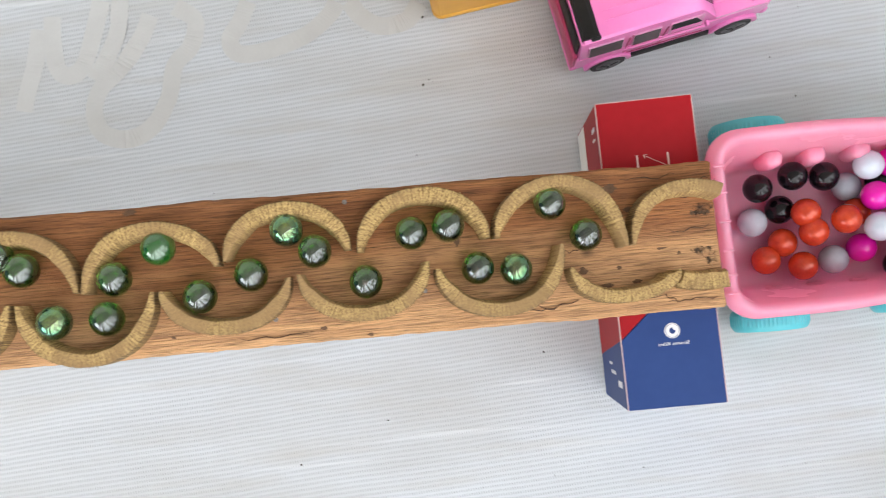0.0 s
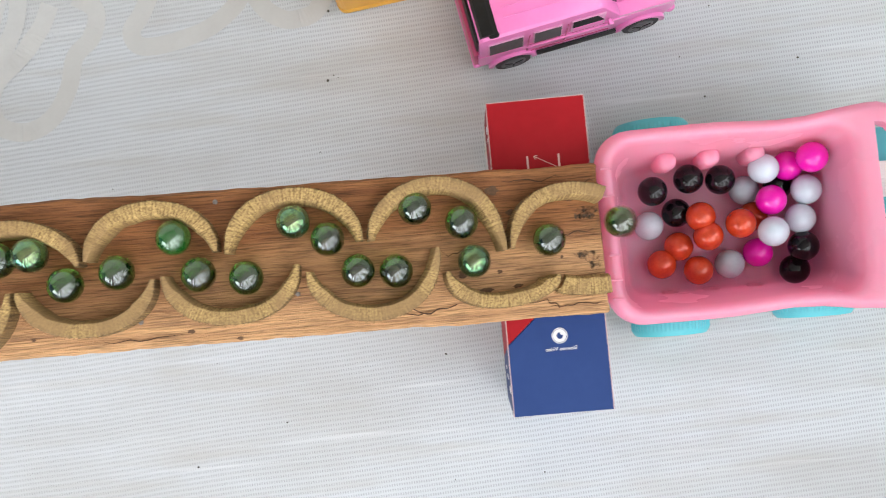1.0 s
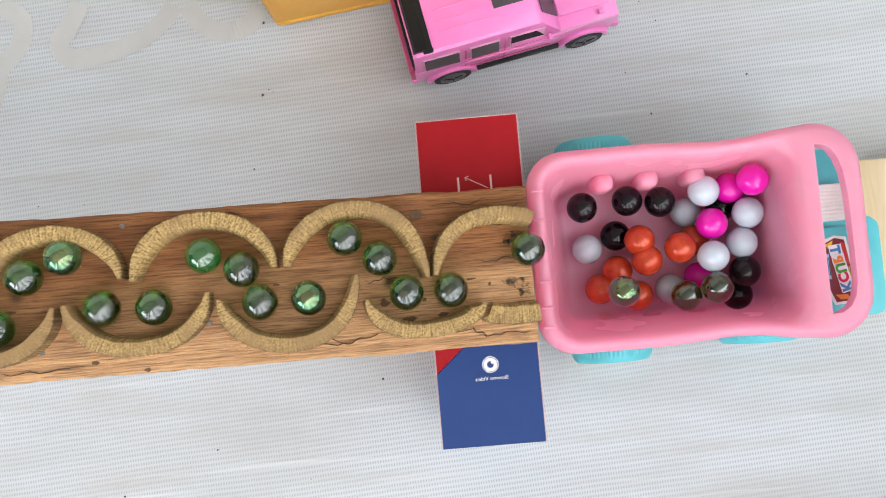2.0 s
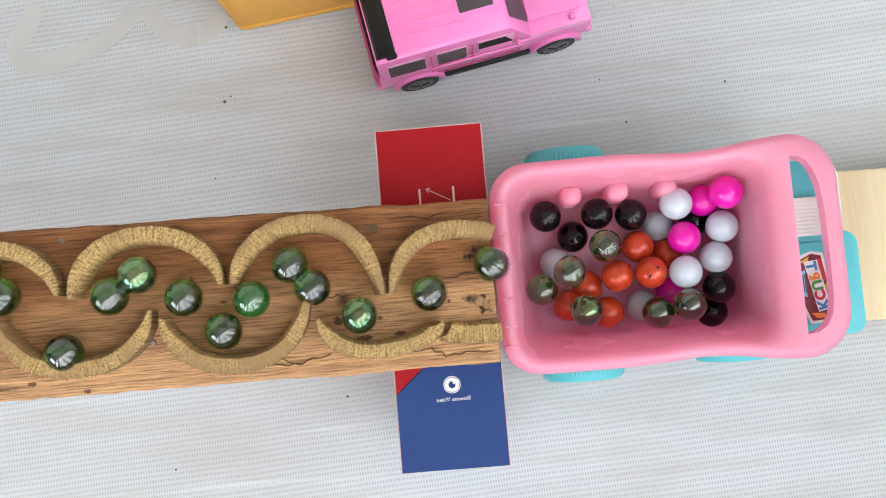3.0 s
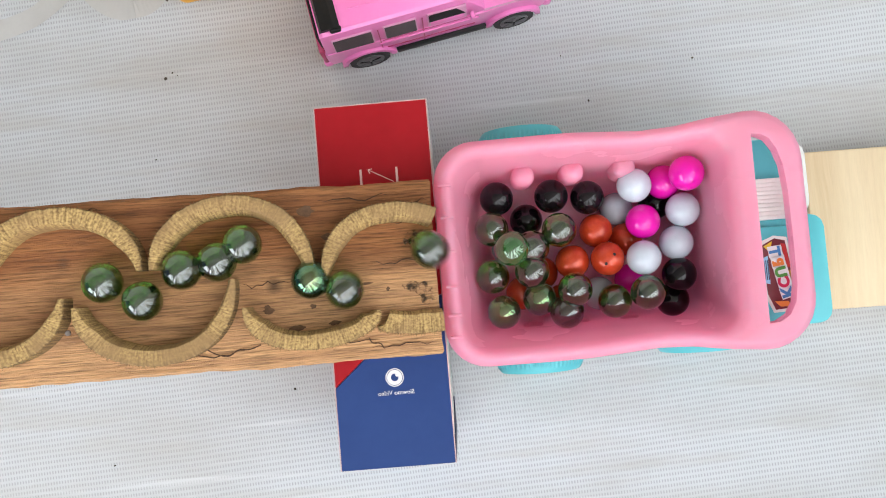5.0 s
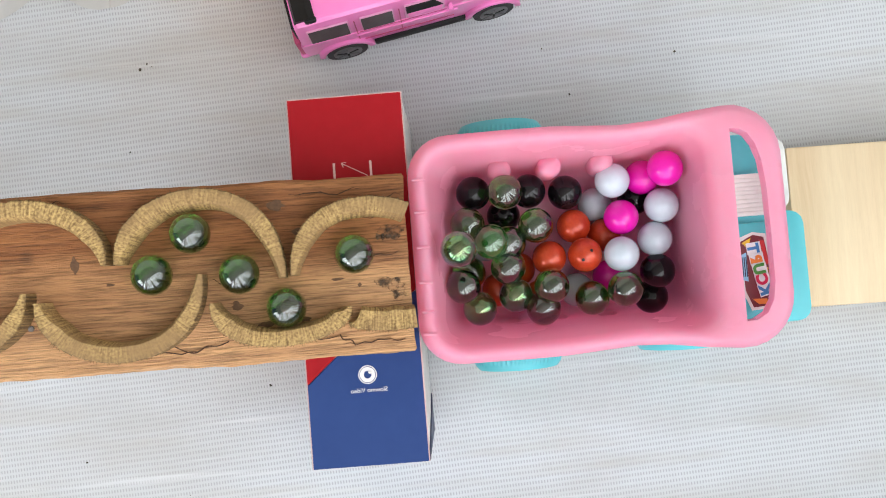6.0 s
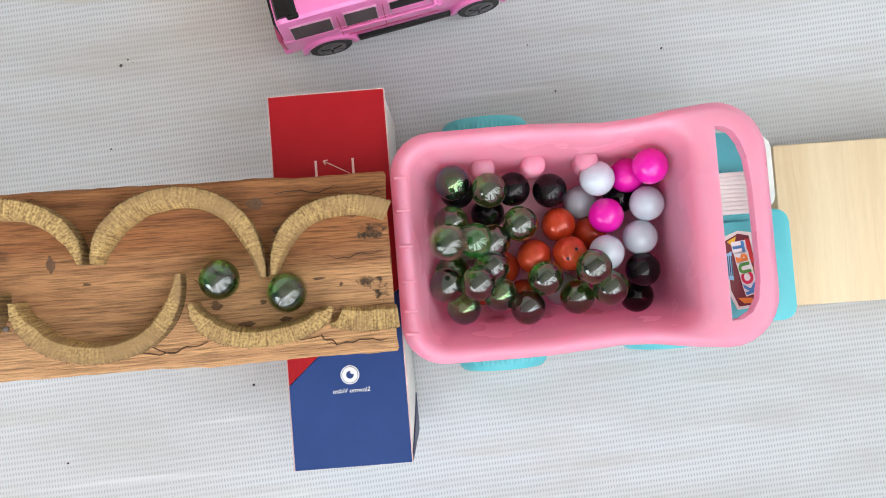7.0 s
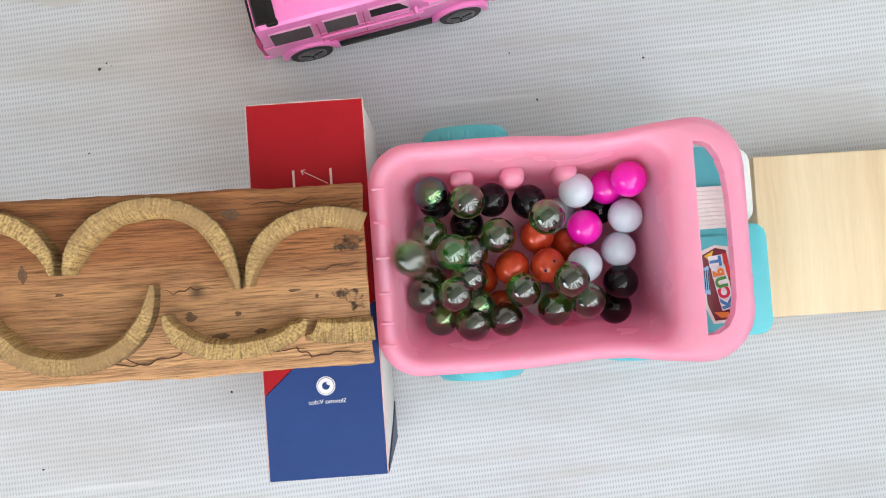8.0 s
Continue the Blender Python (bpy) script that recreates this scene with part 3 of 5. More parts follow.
def build_tarp_marks():
    strokes = ([(-0.366, 0.201), (-0.3675, 0.184), (-0.366, 0.166), (-0.358, 0.160), (-0.348, 0.166), (-0.340, 0.185), (-0.332, 0.208)],
               [(-0.3755, 0.193), (-0.381, 0.171), (-0.388, 0.151), (-0.391, 0.139)],
               [(-0.283, 0.199), (-0.270, 0.188), (-0.274, 0.171), (-0.286, 0.159), (-0.2915, 0.138), (-0.303, 0.120), (-0.320, 0.1125), (-0.337, 0.118), (-0.343, 0.133), (-0.3375, 0.149), (-0.322, 0.162), (-0.308, 0.179), (-0.300, 0.195)],
               [(-0.319, 0.207), (-0.323, 0.186), (-0.333, 0.167), (-0.341, 0.155)],
               [(-0.233, 0.1965), (-0.240, 0.183), (-0.2475, 0.172), (-0.242, 0.162), (-0.223, 0.162), (-0.197, 0.169), (-0.180, 0.181), (-0.174, 0.1895)],
               [(-0.166, 0.189), (-0.158, 0.177), (-0.145, 0.169), (-0.1285, 0.171), (-0.1195, 0.182)])
    for k, points in enumerate(strokes):
        ob = mesh_object("faded_stroke", ribbon(points, 0.0120, 0.00045 + 0.00004 * k), TARP_PRINT)
        ob.parent = bpy.data.objects["tarp"]
    rng = random.Random(4)
    bm = bmesh.new()
    spots = [(-0.122, 0.127, 0.0011), (-0.118, 0.130, 0.0006), (0.175, 0.113, 0.0008), (0.115, 0.094, 0.0008), (-0.165, -0.087, 0.0007), (-0.223, -0.110, 0.0008), (-0.062, -0.053, 0.0009), (-0.118, 0.172, 0.0010)]
    spots += [(rng.uniform(-0.4, 0.4), rng.uniform(-0.26, 0.26), rng.uniform(0.0002, 0.0006)) for _ in range(60)]
    for x, y, r in spots:
        bmesh.ops.create_icosphere(bm, subdivisions=1, radius=r, matrix=pose(x, y, sheet_height(x, y) + 0.0002, 0, 0, x * 999) @ Matrix.Diagonal((1, 0.7, 1.4, 1)))
    tagged(mesh_object("dirt_specks", bm, SPECK), "dark specks of dirt on the white sheet", "dirt", kind="stuff")


# ---- the marble run ----
SLOPE = 0.155
END_X, END_Z = 0.025, 0.106


def run_height(x):
    return END_Z - (x - END_X) * SLOPE


RUN = pose(END_X, 0, END_Z, 0, math.degrees(math.atan(SLOPE)), 0)
ALONG = math.sqrt(1 + SLOPE * SLOPE)


def bamboo_arc(cx, half, apex, tip_a, tip_b, seed, height=0.012, wall=0.0066, cut=None):
    """Half a bamboo ring standing on the board: tip_a at its left, tip_b at its right; cut: where the board's end saws it off."""
    steps = 96
    outer = []
    for i in range(steps + 1):
        a = math.pi * (1 - i / steps)
        u = i / steps
        tip = tip_a + (tip_b - tip_a) * u
        outer.append(Vector((cx + half * math.cos(a), tip + (apex - tip) * math.sin(a) ** 0.85, 0)))
    if cut is not None:
        outer = [p for p in outer if p.x < cut]
    sections = []
    for i, p in enumerate(outer):
        q0, q1 = outer[max(0, i - 1)], outer[min(len(outer) - 1, i + 1)]
        way = (q1 - q0).normalized()
        inward = Vector((way.y, -way.x, 0)) if apex > 0 else Vector((-way.y, way.x, 0))
        u = i / steps
        full = min(1.0, 5.0 * min(u, 1 - u if cut is None else 1))
        w = wall * (0.36 + 0.64 * full * (2 - full))
        w *= 1 + 0.08 * noise.noise(Vector((i * 0.12, seed, 0)))
        top = height * (1 + 0.08 * noise.noise(Vector((i * 0.1, seed, 5))))
        rag = 0.00028 * noise.noise(Vector((i * 1.7, seed, 9)))
        jag = inward * (0.0002 * (i % 2) + 0.0006 * abs(noise.noise(Vector((i * 0.9, seed, 2)))))
        a, b = p + jag, p + inward * w
        b2, a2 = b - inward * 0.0004, a + inward * 0.0004
        tilt = inward * 0.0012
        sections.append([(p.x, p.y, -0.001), (p.x + tilt.x * .3, p.y + tilt.y * .3, top * 0.55), (a.x + rag, a.y + rag, top - 0.0005), (a2.x, a2.y, top + rag * .5),
                         ((a.x + b.x) / 2, (a.y + b.y) / 2, top + 0.0002 + rag), (b2.x, b2.y, top), (b.x, b.y, top - 0.0005), (b.x + tilt.x, b.y + tilt.y, top * 0.45), (b.x + tilt.x, b.y + tilt.y, -0.001)])
    sections = [[((x - END_X) * ALONG, y, z) for x, y, z in s] for s in sections]
    bm = loft(sections)
    # torn fibres bristle from the outer edge
    rng, ragged_edge = random.Random(int(seed * 10)), []
    for i in range(3, len(sections) - 3):
        for _ in range(3):
            if rng.random() < 0.35:
                continue
            p = Vector(sections[i][2])
            out = Vector((p.x - sections[i][6][0], p.y - sections[i][6][1], 0)).normalized()
            side_way = Vector((-out.y, out.x, 0))
            root = p + side_way * rng.uniform(-0.0005, 0.0005) - out * 0.0002 + Vector((0, 0, rng.uniform(-0.0045, 0.0004)))
            tip_at = root + out * rng.uniform(0.0004, 0.0017) + side_way * rng.uniform(-0.0006, 0.0006) + Vector((0, 0, rng.uniform(-0.0006, 0.0009)))
            wide = side_way * rng.uniform(0.00008, 0.00016)
            ragged_edge.append((root + wide, root - wide, root + Vector((0, 0, 0.0002)), tip_at))
    # u runs along the arc, v across the cut wall
    uv = bm.loops.layers.uv.new("along")
    bm.verts.index_update()
    n = len(sections[0])
    for f in bm.faces:
        for loop in f.loops:
            i, k = divmod(loop.vert.index, n)
            loop[uv].uv = (i / steps * math.pi * half + seed, k / n)
    for a, b, c, d in ragged_edge:
        a, b, c, d = (bm.verts.new(p) for p in (a, b, c, d))
        for corner in ((a, b, d), (b, c, d), (c, a, d)):
            f = bm.faces.new(corner)
            for loop in f.loops:
                loop[uv].uv = (d.co.x * 3 + seed, 0.30)
    return bm


def build_run():
    run = empty("marble_run", RUN, "sloping weathered wooden board with bamboo arcs forming a zigzag marble track", "marble run")
    # the board: sawn ends, hacked edges
    bm = bmesh.new()
    n, length = 150, 0.47
    rings = []
    for i in range(n + 1):
        x = -length * ALONG * (1 - i / n) + 0.0004
        if i == n:
            x -= 0.0008
        wob = lambda s, k: 0.0011 * noise.noise(Vector((x * 22, s, 1.0))) + 0.0006 * noise.noise(Vector((x * 140, s, k)))
        y1, y0 = 0.0427 + wob(2, 0), -0.0320 + max(0, -x) * 0.0125 + wob(7, 1)
        nick = 0.0016 * max(0, noise.noise(Vector((x * 60, 4.4, 0.3))) - 0.15)
        ring = [(x, y0 + 0.001, -0.0205), (x, y0, -0.0016 + wob(3, 2)), (x + 0.0006, y0 + 0.0013, 0.0)]
        for k in range(1, 12):
            f = k / 12
            ring.append((x + 0.0008 * noise.noise(Vector((f * 9, 3, 1))), y0 + (y1 - y0) * f, 0.0004 * noise.noise(Vector((x * 30, f * 8, 0)))))
        ring += [(x + 0.0006, y1 - 0.0013 - nick, 0.0), (x, y1 - nick * 0.6, -0.0016 + wob(5, 3)), (x, y1 - 0.001, -0.0205)]
        rings.append(ring)
    bm.free()
    part("board", loft(rings), BOARD, run, "weathered brown sawn board with knots", 50)
    top = [(-0.374, 0.031, 0.036, 0.009, 0.009), (-0.3105, 0.031, 0.035, 0.009, 0.004), (-0.2478, 0.0308, 0.0339, 0.003, 0.0108), (-0.1863, 0.0295, 0.0382, 0.0125, 0.0128),
           (-0.1230, 0.0316, 0.0397, 0.0112, 0.0125), (-0.0572, 0.0325, 0.0402, 0.0123, 0.0025)]
    low = [(-0.403, 0.0305, -0.026, 0.002, 0.002), (-0.3395, 0.0305, -0.027, 0.002, 0.001), (-0.2770, 0.0305, -0.0302, 0.0005, 0.0012), (-0.2153, 0.0298, -0.0216, 0.001, 0.0022), (-0.1521, 0.0310, -0.0216, 0.003, 0.0037),
           (-0.0877, 0.0314, -0.0258, -0.0003, 0.0062), (-0.0277, 0.0275, -0.0250, -0.0056, -0.0112)]
    for k, (cx, half, apex, a, b) in enumerate(top + low):
        part("bamboo_arc", bamboo_arc(cx, half, apex, a, b, 3.0 + k * 1.7), BAMBOO, run, "", 30)
    part("bamboo_arc", bamboo_arc(0.0075, 0.0310, 0.0330, 0.003, 0.012, 51.0, cut=0.0262), BAMBOO, run, "bamboo arc sawn off at the board's end", 30)
    part("bamboo_arc", bamboo_arc(0.0190, 0.0210, -0.0225, -0.0178, -0.0185, 61.0, height=0.0055, wall=0.0084, cut=0.0258), BAMBOO, run, "shallow bamboo strip at the board's end", 30)
    # knots, dark stains and nail heads in the board's face
    for k, (x, y, rx, ry) in enumerate(((-0.2859, 0.0400, 0.003, 0.0012), (-0.2703, -0.0205, 0.0012, 0.0007), (-0.2003, -0.0229, 0.002, 0.0010), (-0.0125, 0.0168, 0.0011, 0.0012), (-0.0300, 0.0003, 0.0030, 0.0006), (-0.0458, 0.0210, 0.0022, 0.0014), (-0.0445, -0.0150, 0.0024, 0.0010), (-0.0530, -0.0075, 0.0012, 0.0010), (-0.1330, 0.0135, 0.0016, 0.0030), (-0.0532, 0.0325, 0.0034, 0.0022), (-0.0716, -0.0074, 0.0020, 0.0016), (-0.0598, -0.0157, 0.0030, 0.0012), (-0.0215, -0.0027, 0.0008, 0.0008), (-0.1785, -0.0281, 0.0014, 0.0009), (-0.1200, 0.0050, 0.0016, 0.0006), (-0.2350, 0.0020, 0.0026, 0.0007))):
        outline = []
        for i in range(22):
            a = 2 * math.pi * i / 22
            w = 1 + 0.55 * noise.noise(Vector((math.cos(a) * 1.6 + k * 3, math.sin(a) * 1.6, 0.5)))
            outline.append((x + rx * w * math.cos(a), y + ry * w * math.sin(a)))
        part("knot", prism(outline, -0.0008, 0.00028), KNOT, run, "dark knot")
    # blotches of black mould by the sawn end
    bm = bmesh.new()
    for k, (cx, cy, rx, ry) in enumerate(((-0.0065, 0.0190, 0.0046, 0.0030), (-0.0105, 0.0165, 0.0022, 0.0018), (-0.0085, -0.0030, 0.0058, 0.0028), (-0.0055, -0.0075, 0.0040, 0.0026))):
        ring = []
        for i in range(40):
            q = 2 * math.pi * i / 40
            w = 1 + 0.7 * noise.noise(Vector((math.cos(q) * 1.9 + k * 5, math.sin(q) * 1.9, 2.5)))
            ring.append(bm.verts.new((min(-0.0012, cx + rx * w * math.cos(q)), cy + ry * w * math.sin(q), 0.00052 + 0.00003 * k)))
        bm.faces.new(ring)
    tagged(part("mould_stain", bm, MOULD, run, "dark mould stain"), kind="stuff")
    for x, y in ((-0.1855, 0.0367), (-0.2227, -0.0166), (-0.1505, -0.0098)):
        part("nail", moved(prism([(0.0012 * math.cos(radians(30 * i)), 0.0012 * math.sin(radians(30 * i))) for i in range(12)], -0.002, 0.0007, 0.0002, 1), pose(x, y, 0)), STEEL, run, "dull nail head")
    for k, (x0, y0, length) in enumerate(((-0.062, -0.0235, 0.034), (-0.030, -0.0265, 0.026), (-0.020, 0.0335, 0.018), (-0.048, 0.0365, 0.030), (-0.028, 0.0090, 0.024), (-0.110, -0.0235, 0.028), (-0.165, 0.0385, 0.030), (-0.240, -0.0245, 0.036), (-0.082, 0.0030, 0.020), (-0.018, 0.0250, 0.014))):
        line = [(x0 + length * i / 9, y0 + 0.0022 * noise.noise(Vector((i * 0.7, k * 3.1, 0)))) for i in range(10)]
        outline = [(x, y + 0.00028 * math.sin(math.pi * (i + 0.4) / 10)) for i, (x, y) in enumerate(line)] + [(x, y - 0.00022 * math.sin(math.pi * (i + 0.4) / 10)) for i, (x, y) in reversed(list(enumerate(line)))]
        part("crack", prism(outline, -0.0006, 0.00045), CRACK, run, "dark drying crack")
    # curved cracks round half-loose flakes along the near edge
    for k, line in enumerate(([(-0.0985, -0.0205), (-0.0930, -0.0238), (-0.0885, -0.0248), (-0.0845, -0.0226), (-0.0800, -0.0228), (-0.0755, -0.0214)],
                              [(-0.0310, -0.0225), (-0.0297, -0.0247), (-0.0265, -0.0252), (-0.0250, -0.0275)])):
        bm = ribbon(line, 0.0005, 0.0)
        for v in bm.verts:
            v.co.z = 0.0005
        part("crack", bm, CRACK, run, "dark curved crack")
    # block that carries the upper end
    tagged(mesh_object("support_block", block(-0.475, -0.425, -0.04, 0.05, 0, 0.1525, 0.002), PINE, 40), "plain wooden block under the board's upper end", "block")


# ---- carton under the run ----
def text_mesh(body, size, flip=True, bold=0.0):
    curve = bpy.data.curves.new("lettering", "FONT")
    curve.body, curve.size, curve.align_x, curve.offset = body, size, "CENTER", bold
    ob = bpy.data.objects.new("lettering", curve)
    me = bpy.data.meshes.new_from_object(ob)
    bm = bmesh.new()
    bm.from_mesh(me)
    if flip:
        for v in bm.verts:
            v.co.x = -v.co.x
    bpy.data.objects.remove(ob)
    bpy.data.curves.remove(curve)
    return bm


def ring_plate(r0, r1, z, sides=40):
    bm = bmesh.new()
    a = [bm.verts.new((r0 * math.cos(2 * math.pi * i / sides), r0 * math.sin(2 * math.pi * i / sides), z)) for i in range(sides)]
    b = [bm.verts.new((r1 * math.cos(2 * math.pi * i / sides), r1 * math.sin(2 * math.pi * i / sides), z)) for i in range(sides)]
    for i in range(sides):
        bm.faces.new((a[i], a[(i + 1) % sides], b[(i + 1) % sides], b[i]))
    return bm


def build_carton():
    box = empty("phone_carton", pose(0, 0, 0), "red and blue printed cardboard carton lying under the board", "box")
    hx, hy, h = 0.0258, 0.0825, 0.084
    part("carton_body", block(-hx + 0.001, hx - 0.0004, -hy + 0.0006, hy - 0.0006, 0.0004, h - 0.0012, 0.0006), CARD_WHITE, box, "white inner carton")
    # printed sleeve: top, left side and ends, in its two colours
    edge_a, edge_b = -0.0455, -0.0265
    part("red_panel", prism([(-hx, edge_a), (-0.004, edge_b), (hx, edge_b + 0.02), (hx, hy), (-hx, hy)], h - 0.0012, h, 0.0004, 1), CARD_RED, box, "red printed panel")
    part("blue_panel", prism([(-hx, -hy), (hx, -hy), (hx, edge_b + 0.0199), (-0.004, edge_b - 0.0001), (-hx, edge_a - 0.0001)], h - 0.0012, h, 0.0004, 1), CARD_BLUE, box, "blue printed panel")
    side = [(-hy, 0.001), (edge_a - 0.012, 0.001), (edge_a, h - 0.0012), (-hy, h - 0.0012)]
    turn = Matrix(((0, 0, 1, 0), (1, 0, 0, 0), (0, 1, 0, 0), (0, 0, 0, 1)))
    part("blue_side", moved(prism(side, -hx - 0.0001, -hx + 0.001), turn), CARD_BLUE, box)
    side = [(edge_a - 0.0119, 0.001), (hy, 0.001), (hy, h - 0.0012), (edge_a + 0.0001, h - 0.0012)]
    part("red_side", moved(prism(side, -hx - 0.0001, -hx + 0.001), turn), CARD_RED, box)
    part("blue_end", block(-hx, hx - 0.0008, -hy, -hy + 0.0008, 0.001, h - 0.0012), CARD_BLUE, box)
    part("red_end", block(-hx, hx - 0.0008, hy - 0.0008, hy, 0.001, h - 0.0012), CARD_RED, box)
    part("side_label", block(-hx - 0.0004, -hx + 0.001, 0.052, 0.0815, 0.001, 0.030), CARD_WHITE, box, "white label on the side")
    part("side_label", block(-hx - 0.0004, -hx + 0.001, -0.030, -0.020, 0.062, 0.079), CARD_WHITE, box)
    for y, z, w, t in ((-0.072, 0.066, 0.0035, 0.012), (-0.066, 0.045, 0.002, 0.016), (-0.061, 0.038, 0.0015, 0.010), (0.070, 0.068, 0.0025, 0.010), (0.065, 0.068, 0.0012, 0.008)):
        part("print_bar", block(-hx - 0.0004, -hx + 0.001, y, y + w, z - t / 2, z + t / 2), INK_WHITE, box)
    for x in (-hx - 0.0003, hx - 0.0003):
        part("worn_edge", block(x, x + 0.0006, -hy, hy, h - 0.0018, h - 0.0002), CARD_EDGE, box, "pale worn edge")
    part("worn_edge", block(-hx, hx, hy - 0.0003, hy + 0.0003, h - 0.0018, h - 0.0002), CARD_EDGE, box, "pale worn edge")
    flap = [(-hy - 0.0004, 0.001), (-hy + 0.019, 0.001), (-hy + 0.012, 0.020), (-hy - 0.0004, h - 0.004)]
    part("end_flap", moved(prism(flap, hx - 0.0006, hx + 0.0003), turn), INK_NAVY, box, "loose dark blue end flap")
    z = h + 0.00025
    at = pose(0.0014, -0.0425, z)
    part("logo_ring", moved(ring_plate(0.0037, 0.0041, 0), at), INK_WHITE, box)
    part("logo_eye", moved(ring_plate(0.0017, 0.0034, 0), at), INK_WHITE, box)
    part("logo_spark", moved(ring_plate(0.0001, 0.0008, 0), at @ pose(0.0011, 0.0011, 0)), INK_WHITE, box)
    part("lettering", moved(text_mesh("Slowmo Video", 0.0028), pose(0.0016, -0.0502, z)), INK_WHITE, box, "small white lettering")
    for x in (-0.0066, 0.0098):
        part("print_tick", block(x - 0.0005, x + 0.0005, 0.038, 0.0525, h - 0.0005, z), INK_ROSE, box)
    d = Vector((0.0112, -0.0062, 0)).normalized()
    s = Vector((-d.y, d.x, 0))
    a = Vector((-0.0032, 0.0522, 0))
    shaft = [a + s * 0.00014, a - s * 0.00014, a + d * 0.013 - s * 0.00014, a + d * 0.013 + s * 0.00014]
    part("print_arrow", prism([(p.x, p.y) for p in shaft], h - 0.0005, z), INK_ROSE, box)
    for q in (d + s * 0.75, d - s * 0.75):
        q = q.normalized()
        o = Vector((-q.y, q.x, 0)) * 0.00016
        part("print_arrow", prism([(p.x, p.y) for p in (a + o, a - o, a + q * 0.002 - o, a + q * 0.002 + o)], h - 0.0005, z + 0.00005), INK_ROSE, box)


# ---- toy dump truck ----
BED_FLOOR = 0.046


def rim_rise(x):
    return 0.0085 * max(0.0, (x - 0.05) / 0.135)


def bed_ring(x0, x1, y0, y1, r, z, rise=1.0, waist=0.0, right=None, lift=0.0):
    points = []
    for x, y in rounded(x0, x1, y0, y1, r, right=right):
        mid = (y0 + y1) / 2
        dip = waist * math.exp(-((x - 0.120) / 0.022) ** 2)
        flare = 0.0016 * max(0.0, min(1.0, (x - 0.135) / 0.02))
        y += flare - dip if y > mid else dip - flare
        points.append((x, y, z + rise * rim_rise(x) + lift * max(0.0, min(1.0, (x - 0.159) / 0.004))))
    return points


def build_truck():
    truck = empty("toy_dump_truck", pose(0, 0, 0), "pink and turquoise plastic toy dump truck filled with beads", "toy truck")
    rings = [bed_ring(0.045, 0.150, -0.030, 0.048, 0.010, 0.0425, 0),
             bed_ring(0.036, 0.157, -0.035, 0.053, 0.013, 0.075, 0.3),
             bed_ring(0.033, 0.159, -0.037, 0.055, 0.015, 0.089, 1, 0.001),
             bed_ring(0.0275, 0.1822, -0.0392, 0.0580, 0.017, 0.0895, 1, 0.0025, 0.021, 0.0072),
             bed_ring(0.0262, 0.1833, -0.0403, 0.0592, 0.018, 0.0925, 1, 0.0025, 0.022, 0.0050),
             bed_ring(0.0266, 0.1830, -0.0400, 0.0588, 0.018, 0.0965, 1, 0.0025, 0.022, 0.0018),
             bed_ring(0.0290, 0.1812, -0.0380, 0.0565, 0.017, 0.0995, 1, 0.0022, 0.020),
             bed_ring(0.0305, 0.1795, -0.0368, 0.0553, 0.016, 0.1005, 1, 0.002, 0.017),
             bed_ring(0.0325, 0.1565, -0.0350, 0.0535, 0.014, 0.1002, 1, 0.002, 0.012),
             bed_ring(0.0336, 0.1538, -0.0338, 0.0521, 0.013, 0.0990, 1, 0.002),
             bed_ring(0.0350, 0.1520, -0.0324, 0.0506, 0.012, 0.0950, 1, 0.002),
             bed_ring(0.0408, 0.1492, -0.0292, 0.0472, 0.010, 0.0700, 0.4, 0.001),
             bed_ring(0.0455, 0.1475, -0.0268, 0.0450, 0.009, 0.0520, 0),
             bed_ring(0.0475, 0.1455, -0.0250, 0.0432, 0.008, 0.0470, 0),
             bed_ring(0.0510, 0.1420, -0.0215, 0.0400, 0.006, BED_FLOOR, 0)]
    bed = part("tipper_bed", loft(rings), BUCKET_PINK, truck, "glossy pink plastic tipper bed with a grip opening", 60)
    # the grip opening behind the cavity
    grip = [(0.1625, 0.0500), (0.1662, 0.0496), (0.1695, 0.0475), (0.1722, 0.0430), (0.1742, 0.0360), (0.1752, 0.0250), (0.1754, 0.0050), (0.1752, -0.0150), (0.1740, -0.0225), (0.1712, -0.0275), (0.1670, -0.0302), (0.1625, -0.0306)]
    cutter = mesh_object("cutter", prism(grip, 0.080, 0.125), BUCKET_PINK)
    cut = bed.modifiers.new("grip", "BOOLEAN")
    cut.operation, cut.object, cut.solver = "DIFFERENCE", cutter, "EXACT"
    bpy.context.view_layer.update()
    opened = bpy.data.meshes.new_from_object(bed.evaluated_get(bpy.context.evaluated_depsgraph_get()))
    bed.modifiers.clear()
    bed.data = opened
    opened.set_sharp_from_angle(angle=radians(60))
    bpy.data.objects.remove(cutter)
    for k, y in enumerate((0.040, 0.026, 0.011, -0.004, -0.0165, -0.026)):
        part("rim_ridge", block(0.0280, 0.0340, y - 0.0006, y + 0.0006, 0.0985, 0.1010, 0.0005), BUCKET_PINK, bed)
    for x in (0.068, 0.091, 0.115):
        part("inner_tab", block(x - 0.0058, x + 0.0048, 0.0395, 0.0495, 0.056, 0.0785, 0.0044, 4), BUCKET_PINK, bed)
        part("inner_tab", block(x - 0.005, x + 0.006, -0.0305, -0.0245, 0.042, 0.0515, 0.0029, 4), BUCKET_PINK, bed)
    # chassis and cab
    part("chassis", prism(rounded(0.040, 0.186, -0.026, 0.048, 0.006, 3, 1), 0.016, 0.040, 0.001), TURQUOISE, truck)
